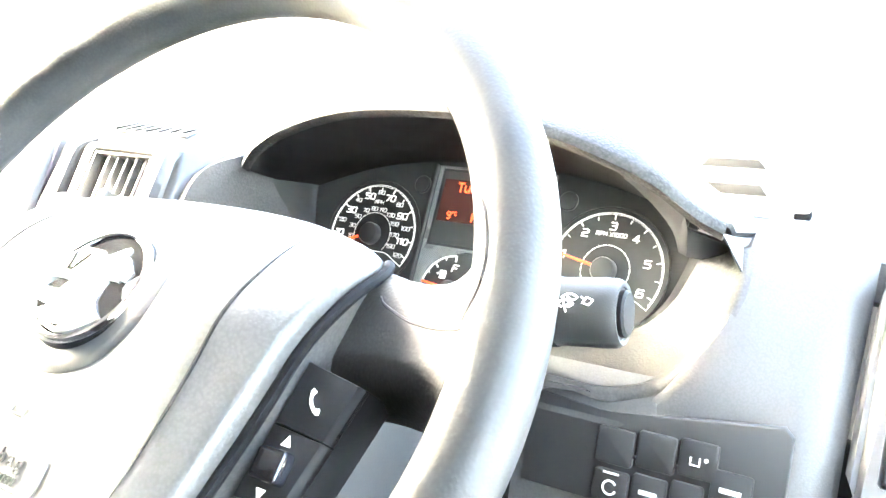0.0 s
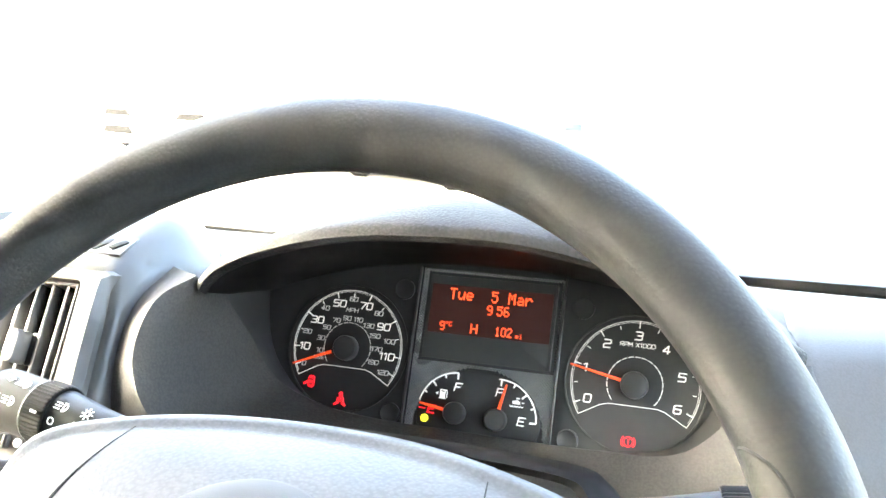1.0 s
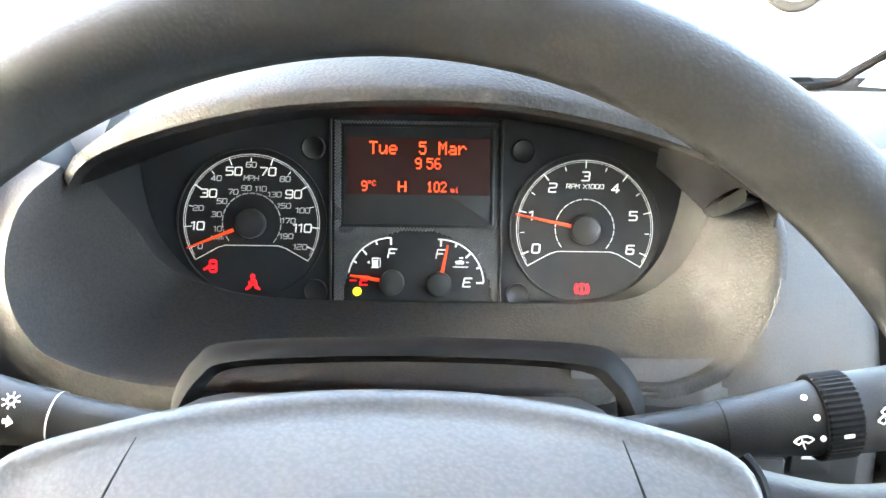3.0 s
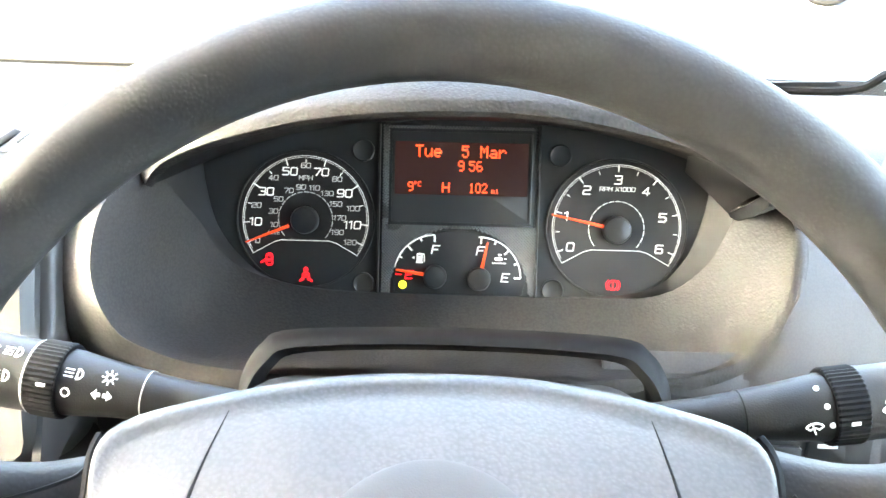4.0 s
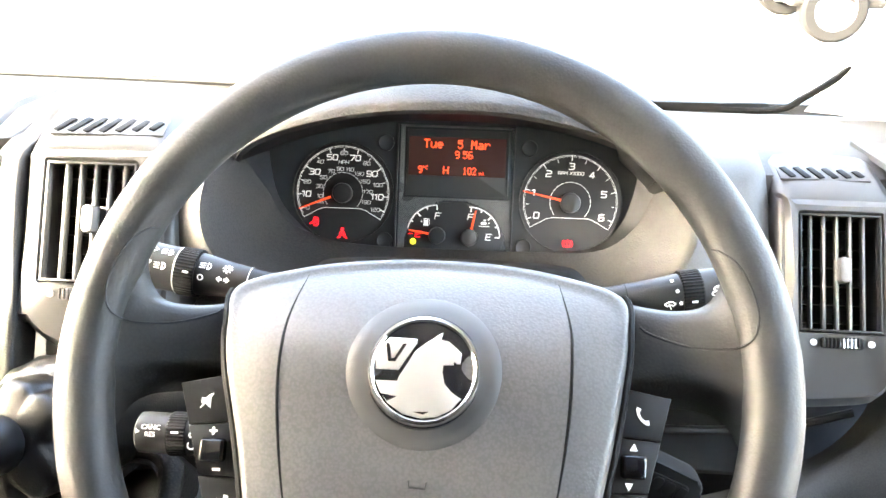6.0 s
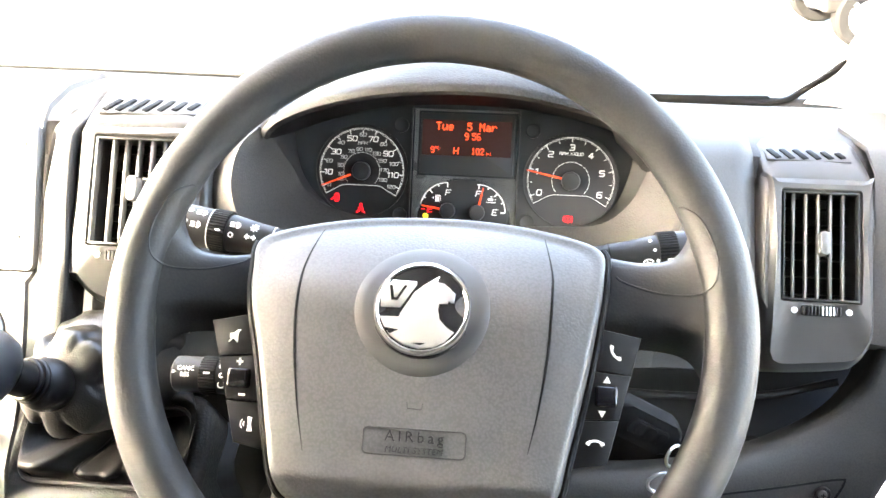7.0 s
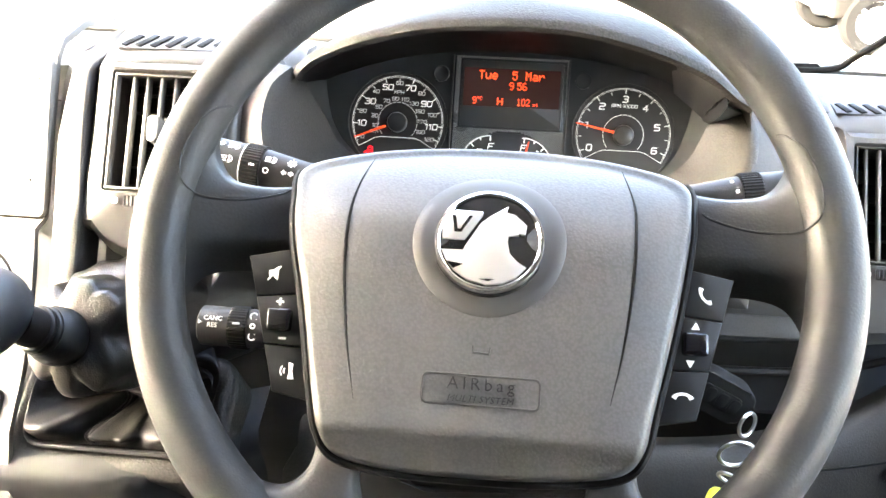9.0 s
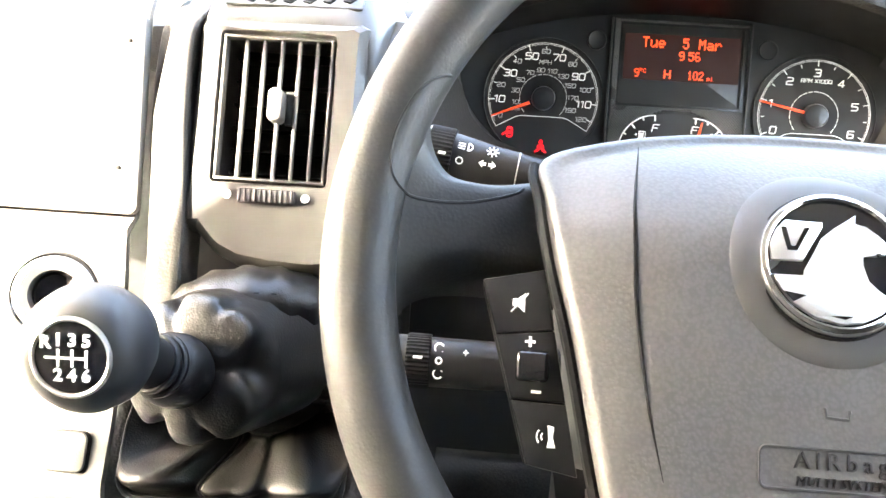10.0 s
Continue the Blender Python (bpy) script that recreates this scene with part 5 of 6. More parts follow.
prism(bm, round_rect(x, z, 0.0048, 0.0082, 0.0018), -0.0014, -0.0008)
prism(bm, [(x - 0.0024, z + 0.0006), (x - 0.0058, z - 0.0016), (x - 0.0054, z - 0.0028), (x - 0.0024, z - 0.0012)], -0.0014, -0.0008)
w1 = part("warning_lamp", bm, M_RED, clu, "lit red door warning lamp")
bm = bmesh.new()
box(bm, (x, -0.0016, z + 0.0014), (0.0030, 0.0003, 0.0012))
box(bm, (x, -0.0016, z - 0.0020), (0.0030, 0.0003, 0.0012))
part("gap", bm, M_FACE, w1)
bm = bmesh.new()
x, z = pz(400, 512)
lathe(bm, [(0.0015, 0), (0.0015, -0.0005), (0, -0.0006)], 16, at(x, -0.0010, z + 0.0040))
prism(bm, [(x - 0.0015, z + 0.0022), (x + 0.0015, z + 0.0022), (x + 0.0024, z + 0.0012), (x + 0.0026, z - 0.0014), (x - 0.0026, z - 0.0014), (x - 0.0024, z + 0.0012)], -0.0014, -0.0008)
for e in (-1, 1):
    prism(bm, [(x + e * 0.0012, z - 0.0018), (x + e * 0.0030, z - 0.0018), (x + e * 0.0046, z - 0.0034), (x + e * 0.0040, z - 0.0042), (x + e * 0.0010, z - 0.0028)], -0.0014, -0.0008)
w2 = part("warning_lamp", bm, M_RED, clu, "lit red seat belt warning lamp")
bm = bmesh.new()
box(bm, (0, 0, 0), (0.0056, 0.0003, 0.0007), 0, at(x, -0.0016, z + 0.0003) @ pose(0, 0, 0, 0, 40, 0))
part("gap", bm, M_FACE, w2)
bm = bmesh.new()
x, z = pz(997, 514)
ring_band(bm, x, z, 0.0026, 0.0033, 0, 360, -0.0014, -0.0010, 28)
ring_band(bm, x, z, 0.0040, 0.0046, -45, 45, -0.0014, -0.0010, 10)
ring_band(bm, x, z, 0.0040, 0.0046, 135, 225, -0.0014, -0.0010, 10)
box(bm, (x, -0.0012, z + 0.0006), (0.0007, 0.0004, 0.0022))
box(bm, (x, -0.0012, z - 0.0014), (0.0007, 0.0004, 0.0007))
part("warning_lamp", bm, M_RED, clu, "lit red brake warning lamp")
# four round studs in the plate
for p in ((509, 266), (887, 268), (513, 525), (881, 528)):
    bm = bmesh.new()
    x, z = pz(*p)
    lathe(bm, [(0.0072, 0.001), (0.0072, -0.0014), (0.0064, -0.0020), (0.0056, -0.0014), (0, -0.0012)], 32, at(x, 0, z))
    part("stud", bm, M_PLATE, clu)


# ---- steering wheel ----
from mathutils.bvhtree import BVHTree
wheel = thing("steering_wheel", WHEEL, "dark grey four-spoke steering wheel with an airbag cover", "steering wheel")
RR = 0.1845
bm = bmesh.new()
NR, NT = 160, 28
ring = []
for i in range(NR):
    a = 2 * math.pi * i / NR
    row = []
    for j in range(NT):
        b = 2 * math.pi * j / NT
        row.append(((RR + 0.0158 * math.cos(b)) * math.cos(a), 0.0148 * math.sin(b), (RR + 0.0158 * math.cos(b)) * math.sin(a)))
    ring.append(row)
ring.append(ring[0])
loft(bm, ring, 0, True)
bmesh.ops.remove_doubles(bm, verts=bm.verts[:], dist=1e-6)
rim = part("rim", bm, M_RIM, wheel, "soft dark grey moulded rim", 80)


def spoke(sgn, edge_a, edge_b, bow, y_rim, y_hub, h_rim, h_hub, name="spoke", crease=0.0):
    """A spoke lofted between its two edges from the rim to the hub, with a rounded front and back."""
    A = smooth_loop(edge_a, 5, False)
    B = smooth_loop(edge_b, 5, False)
    k = len(A)
    rows = []
    for i in range(k):
        u = i / (k - 1)
        a_, b_ = A[i], B[i]
        out = (b_ - a_)
        nrm = np.array((-out[1], out[0]))
        mid_ = (a_ + b_) / 2
        nrm = nrm / (np.linalg.norm(nrm) + 1e-9)
        if np.dot(nrm, mid_) < 0:
            nrm = -nrm
        yc, h = y_rim + (y_hub - y_rim) * u ** 1.2, h_rim + (h_hub - h_rim) * u
        row = []
        for side in (-1, 1):
            vs = np.linspace(0, 1, 15) if side < 0 else np.linspace(1, 0, 15)[1:-1]
            for v_ in vs:
                p = a_ + out * v_ + nrm * bow * (1 - u) ** 2 * math.sin(math.pi * v_)
                s_ = (1 - abs(2 * v_ - 1) ** 3.0) ** (1 / 2.2)
                fall = crease * min(1.0, u * 3.0) * max(0.0, (v_ - 0.70) / 0.30) ** 1.3 if side < 0 else 0.0
                row.append((sgn * -p[0], yc + side * h * s_ + fall, p[1]))
        rows.append(row)
    bm = bmesh.new()
    loft(bm, rows, 0, True)
    return part(name, bm, M_RIM, wheel, "", 70)


up_a = [(-0.1640, 0.0920), (-0.1595, 0.0720), (-0.1590, 0.0580), (-0.1515, 0.0475), (-0.1380, 0.0450), (-0.1240, 0.0465), (-0.1040, 0.0510)]
up_b = [(-0.1700, -0.0640), (-0.1715, -0.0400), (-0.1700, -0.0250), (-0.1635, -0.0145), (-0.1500, -0.0095), (-0.1260, -0.0085), (-0.1000, -0.0110)]
lo_a = [(-0.1430, -0.1080), (-0.1270, -0.1190), (-0.1120, -0.1275), (-0.0985, -0.1290), (-0.0890, -0.1220), (-0.0850, -0.1100), (-0.0860, -0.0900)]
lo_b = [(-0.0420, -0.1800), (-0.0490, -0.1660), (-0.0525, -0.1500), (-0.0560, -0.1350), (-0.0590, -0.1220), (-0.0600, -0.1080), (-0.0590, -0.0880)]
for sgn in (-1, 1):
    sp_ = spoke(sgn, up_a if sgn > 0 else [(x, z - 0.009 * max(0.0, min(1.0, (0.08 - z) / 0.03))) for x, z in up_a], up_b if sgn > 0 else [(x, z - 0.004) for x, z in up_b], 0.020, 0.001, 0.0280, 0.0125, 0.0110, crease=0.012)
    skin_tree = [BVHTree.FromPolygons([v.co for v in o.data.vertices], [p.vertices for p in o.data.polygons]) for o in (sp_, rim)]
    # edge line of the thumb rest pressed into the spoke and rim
    th = [(0.1470, 0.0765), (0.1545, 0.0745), (0.1645, 0.0655), (0.1725, 0.0470), (0.1730, 0.0325), (0.1675, 0.0245), (0.1555, 0.0230), (0.1390, 0.0250), (0.1220, 0.0310), (0.1175, 0.0345)]
    bm = bmesh.new()
    line = []
    for p in smooth_loop([(sgn * x, z) for x, z in th], 6, False):
        hits = [h[0].y for h in (t.ray_cast(Vector((p[0], -0.1, p[1])), Vector((0, 1, 0))) for t in skin_tree) if h[0]]
        if hits:
            line.append((p[0], min(hits) + 0.0002, p[1]))
    tube(bm, line, 0.0008, 6)
    part("thumb_rest_seam", bm, M_DARK, wheel)
    spoke(sgn, lo_a, lo_b, 0.016, 0.001, 0.012, 0.0120, 0.0090)


def pad_y(x, z):
    """Depth of the airbag cover's face below x, z."""
    y = -0.0215
    if z > -0.005:
        y += 0.0335 * ((z + 0.005) / 0.060) ** 2
    if abs(x) > 0.055:
        y += 0.008 * ((abs(x) - 0.055) / 0.05) ** 2
    if z < -0.097:
        y += (-0.097 - z) * 0.75
    return y


pad_out = smooth_loop([(-0.1135, 0.0480), (-0.0800, 0.0600), (-0.0400, 0.0680), (0.0, 0.0705), (0.0400, 0.0690), (0.0800, 0.0620), (0.1115, 0.0510), (0.1125, 0.0280), (0.1085, 0.000), (0.1025, -0.0350), (0.0925, -0.0800), (0.0880, -0.0990), (0.0760, -0.1110), (0.040, -0.1165), (0.0, -0.1180), (-0.040, -0.1175), (-0.0720, -0.1125), (-0.0830, -0.1000), (-0.0890, -0.0800), (-0.0990, -0.0350), (-0.1085, 0.000), (-0.1130, 0.026)], 6)
pad_out = [p * np.array((0.965, 1.0)) for p in pad_out]
cen = np.array((0.001, -0.030))
rows = []
for u in np.linspace(0.0, 0.94, 30)[1:]:
    rows.append([(*(cen + (p - cen) * u), 0) for p in pad_out])
rows = [[(x, pad_y(x, z), z) for x, z, _ in r] for r in rows]
for k in range(1, 6):
    a = math.pi / 2 * k / 5
    s = 0.94 + 0.06 * math.sin(a)
    r = []
    for p in pad_out:
        q = cen + (p - cen) * s
        e = cen + (p - cen) * 0.94
        r.append((q[0], pad_y(*e) + 0.0085 * (1 - math.cos(a)), q[1]))
    rows.append(r)
rows.append([(p[0] * 0.995, max(0.030, r[j][1] + 0.012), p[1] * 0.995) for j, p in enumerate(pad_out)])
bm = bmesh.new()
loft(bm, rows, 0, True)
k = len(pad_out)
bm.verts.ensure_lookup_table()
c0 = bm.verts.new((cen[0], pad_y(*cen), cen[1]))
bm.verts.ensure_lookup_table()
for j in range(k):
    bm.faces.new((bm.verts[j], bm.verts[(j + 1) % k], c0))
pad = part("airbag_cover", bm, M_PAD, wheel, "grey pebbled airbag cover", 55)
# dark shadow gap round the cover
bm = bmesh.new()
tube(bm, [(p[0] * 1.016, pad_y(p[0] * 0.94, p[1] * 0.94) + 0.011, p[1] * 1.010) for p in pad_out[36:]], 0.0026, 8)
part("gap", bm, M_BLACK, wheel)
bm = bmesh.new()
prism(bm, [(0.088, 0.03), (-0.088, 0.03), (-0.095, -0.02), (-0.07, -0.10), (0.07, -0.10), (0.095, -0.02)], 0.012, 0.05, 0.006)
part("hub", bm, M_DARK, wheel)
# pressed tear lines
for pts in ([(-0.0690, 0.0560), (-0.0735, 0.0300), (-0.0745, 0.0114), (-0.0735, -0.0178), (-0.0685, -0.0533), (-0.0620, -0.0830)], [(0.0720, 0.0570), (0.0765, 0.0320), (0.0770, 0.0159), (0.0755, -0.0199), (0.0715, -0.0514), (0.0665, -0.0765)]):
    L_ = smooth_loop(pts, 6, False)
    bm = bmesh.new()
    nn = len(L_)
    tube(bm, [(p[0], pad_y(*p) + 0.0002, p[1]) for p in L_], [0.0010 * math.sin(math.pi * (0.08 + 0.84 * i / (nn - 1))) for i in range(nn)], 6)
    part("tear_seam", bm, M_BLACK, pad)
# smooth disc round the badge
rows = []
for r in (0.0285, 0.030, 0.034, 0.0395, 0.0404):
    rows.append([(r * math.cos(t) + 0.001, pad_y(r * math.cos(t) + 0.001, 0.003 + r * math.sin(t)) - (0.0006 if r < 0.040 else -0.0003), 0.003 + r * math.sin(t)) for t in np.linspace(0, 2 * math.pi, 64, endpoint=False)])
bm = bmesh.new()
loft(bm, rows, 0, True)
part("badge_surround", bm, M_DISC, pad, "smooth grey disc", 60)
BD = at(0.001, -0.0195, 0.003) @ pose(0, 0, 0, -11)
bm = bmesh.new()
lathe(bm, [(0.0292, 0.006), (0.0292, -0.0012), (0.0284, -0.0026), (0.0268, -0.0030), (0.0258, -0.0022), (0.0255, 0.0)], 72, BD)
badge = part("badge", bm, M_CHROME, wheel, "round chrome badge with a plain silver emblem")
bm = bmesh.new()
lathe(bm, [(0.0292, -0.0004), (0.0298, 0.0), (0.0298, 0.005)], 64, BD)
part("gap", bm, M_BLACK, badge)
bm = bmesh.new()
lathe(bm, [(0.0256, 0.001), (0.0256, -0.0010), (0.014, -0.0018), (0, -0.0021)], 64, BD)
part("field", bm, M_GLOSS, badge)
emb = [[(-0.0245, -0.0066), (-0.0129, -0.0070), (-0.0125, -0.0042), (-0.0088, 0.0022), (-0.0050, 0.0094), (-0.0005, 0.0134), (0.0047, 0.0170), (0.0089, 0.0201), (0.0077, 0.0158), (0.0122, 0.0154), (0.0160, 0.0122), (0.0190, 0.0094), (0.0186, 0.0040), (0.0167, 0.0038), (0.0150, 0.0056), (0.0152, 0.0032), (0.0096, 0.0029), (0.0092, -0.0010), (0.0107, -0.0074), (0.0145, -0.0114), (0.0197, -0.0142), (0.0150, -0.0200), (0.0080, -0.0238), (0.0, -0.0250), (-0.0095, -0.0230), (-0.0175, -0.0178), (-0.0218, -0.0120)],
       [(-0.0185, 0.0162), (-0.0043, 0.0160), (-0.0043, 0.0140), (-0.0129, -0.0006), (-0.0245, -0.0006), (-0.0250, 0.0060), (-0.0222, 0.0120)]]
for e in emb:
    bm = bmesh.new()
    prism(bm, e, -0.0030, -0.0004, 0.0004, BD)
    part("emblem", bm, M_SILVER, badge)
for e in ([(-0.0204, 0.0130), (-0.0185, 0.0034), (-0.0148, 0.0034), (-0.0095, 0.0130), (-0.0114, 0.0130), (-0.0155, 0.0052), (-0.0170, 0.0052), (-0.0184, 0.0130)], [(-0.0210, -0.0134), (-0.0126, -0.0146), (-0.0176, -0.0172)], [(-0.004, -0.0222), (0.004, -0.0218), (0.001, -0.0232)]):
    bm = bmesh.new()
    prism(bm, e, -0.0033, -0.0028, 0.0, BD)
    part("emblem_inset", bm, M_GLOSS, badge)
# horn mark, and the pressed box with its lettering
yb = -0.0216
bm = bmesh.new()
hx, hz = 0.0008, -0.0540
tube(bm, [(hx - 0.0045, yb, hz + 0.0022), (hx - 0.004, yb, hz - 0.0012), (hx + 0.004, yb, hz - 0.0016), (hx + 0.0045, yb, hz + 0.0018)], 0.0007, 6)
part("horn_mark", bm, M_SWITCH, pad)
bm = bmesh.new()
tube(bm, [(p[0], yb, p[1]) for p in round_rect(0.0020, -0.0743, 0.0590, 0.0150, 0.0028, 4)], 0.0006, 6, True)
part("pressed_frame", bm, M_SWITCH, pad)
words("AIRbag", 0.0088, at(0.002, yb - 0.0003, -0.0714), M_DARK, pad, "lettering", 0.0004, spread=1.4)
words("MULTI SYSTEM", 0.0048, at(0.002, yb - 0.0003, -0.0788), M_DARK, pad, "lettering", 0.0004, spread=1.08, shear=0.2)


# buttons either side of the cover
def lerp2(a, b, u):
    return (a[0] + (b[0] - a[0]) * u, a[1] + (b[1] - a[1]) * u)


def button_pad(tl, tr, br, bl, cuts, label):
    """Three keys down a tapering strip, the middle one with a gloss rocker."""
    marks = []
    cuts = (0.0, *cuts, 1.0)
    bm = bmesh.new()
    prism(bm, [tl, tr, br, bl], 0.0075, 0.03, 0.001)
    base = part("button_panel", bm, M_BLACK, wheel, label)
    for u0, u1 in zip(cuts, cuts[1:]):
        g = 0.004
        poly = [lerp2(tl, bl, u0 + g), lerp2(tr, br, u0 + g), lerp2(tr, br, u1 - g), lerp2(tl, bl, u1 - g)]
        bm = bmesh.new()
        prism(bm, poly, 0.0030, 0.012, 0.0009)
        b = part("button", bm, M_BUTTON, base)
        marks.append((sum(p[0] for p in poly) / 4, sum(p[1] for p in poly) / 4, b))
    x, z, b = marks[1]
    bm = bmesh.new()
    prism(bm, round_rect(x, z, 0.0132, 0.0122, 0.002), -0.0035, 0.008, 0.0022, None, 3)
    part("rocker", bm, M_GLOSS, b, "gloss black rocker")
    return marks


def mark(bm, b):
    part("symbol", bm, M_WHITE, b, "", 0)


y = 0.0026
ml = button_pad((-0.1325, -0.0082), (-0.1074, -0.0026), (-0.0902, -0.0858), (-0.1107, -0.0821), (0.305, 0.655), "left key strip for sound and voice")
x, z, b = ml[0]
bm = bmesh.new()
box(bm, (x - 0.0018, y, z), (0.0022, 0.0004, 0.0030))
prism(bm, [(x - 0.001, z + 0.0014), (x + 0.0022, z + 0.0040), (x + 0.0022, z - 0.0040), (x - 0.001, z - 0.0014)], y - 0.0002, y + 0.0002)
box(bm, (0, 0, 0), (0.0105, 0.0006, 0.0006), 0, at(x, y, z) @ pose(0, 0, 0, 0, -50, 0))
mark(bm, b)
x, z, b = ml[1]
bm = bmesh.new()
box(bm, (x - 0.0012, y, z + 0.0100), (0.0042, 0.0004, 0.0011))
box(bm, (x - 0.0012, y, z + 0.0100), (0.0011, 0.0004, 0.0042))
box(bm, (x + 0.0022, y, z - 0.0100), (0.0040, 0.0004, 0.0011))
mark(bm, b)
x, z, b = ml[2]
bm = bmesh.new()
prism(bm, [(x + 0.0008, z + 0.0045), (x + 0.0034, z + 0.0040), (x + 0.0030, z), (x + 0.0042, z - 0.0042), (x + 0.0008, z - 0.0042), (x + 0.0014, z - 0.001)], y - 0.0002, y + 0.0002)
for r in (0.002, 0.0038):
    tube(bm, [(x + 0.0004 - r * math.cos(a), y, z + r * math.sin(a)) for a in np.linspace(-0.7, 0.7, 6)], 0.0003, 6)
mark(bm, b)
mr = button_pad((0.1066, 0.0005), (0.1322, -0.0040), (0.1136, -0.0800), (0.0936, -0.0840), (0.305, 0.655), "right key strip for calls and menu")


def handset(bm, x, z, a):
    m = at(x, y, z) @ pose(0, 0, 0, 0, a, 0)
    pts = [m @ Vector((0.0046 * math.cos(t), 0, 0.0030 * math.sin(t) - 0.0012)) for t in np.linspace(0.15, math.pi - 0.15, 9)]
    tube(bm, [tuple(p) for p in pts], [0.0013, 0.0012, 0.0008, 0.0007, 0.0007, 0.0007, 0.0008, 0.0012, 0.0013], 8, False, 0.3)


x, z, b = mr[0]
bm = bmesh.new()
handset(bm, x, z, -125)
mark(bm, b)
x, z, b = mr[1]
bm = bmesh.new()
prism(bm, [(x - 0.0018, z + 0.0080), (x + 0.0026, z + 0.0080), (x + 0.0006, z + 0.0120)], y - 0.0002, y + 0.0002)
prism(bm, [(x - 0.0042, z - 0.0085), (x + 0.0002, z - 0.0085), (x - 0.0020, z - 0.0125)], y - 0.0002, y + 0.0002)
mark(bm, b)
x, z, b = mr[2]
bm = bmesh.new()
handset(bm, x, z, 0)
mark(bm, b)

# ---- steering column, stalks and key ----
shroud = thing("column_shroud", WHEEL, "dark plastic steering column shroud behind the wheel", "column shroud")
bm = bmesh.new()
secs = []
for yv, w_, top, bot in ((0.045, 0.150, 0.052, -0.075), (0.07, 0.176, 0.064, -0.085), (0.115, 0.184, 0.068, -0.088), (0.150, 0.186, 0.070, -0.085), (0.21, 0.186, 0.070, -0.07)):
    secs.append([(p[0], yv, p[1]) for p in round_rect(0, (top + bot) / 2, w_, top - bot, 0.018, 5)])
loft(bm, secs, 0, True)
bm.verts.ensure_lookup_table()
bm.faces.new([bm.verts[i] for i in range(len(secs[0]))])
part("cover", bm, M_DARK, shroud)
# moulded arch where the column leaves the dashboard
bm = bmesh.new()
arc = smooth_loop([(-0.100, -0.165, 1.425), (-0.098, -0.160, 1.440), (-0.090, -0.150, 1.452), (-0.074, -0.143, 1.4575), (0, -0.140, 1.4595), (0.074, -0.143, 1.4585), (0.091, -0.150, 1.4535), (0.099, -0.160, 1.442), (0.101, -0.165, 1.425)], 5, False)
rows = [[tuple(p + np.array(o) * np.array((np.sign(p[0]) * min(1, abs(p[0]) / 0.08), 1, 1))) for p in arc] for o in ((0.012, 0.05, -0.018), (0.007, 0.02, -0.001), (0.002, 0.004, 0.0008), (0, -0.001, 0), (-0.003, 0.001, -0.004), (-0.003, 0.03, -0.008))]
loft(bm, rows, 0.002)
part("column_arch", bm, M_BLACK, dash, "", 60)


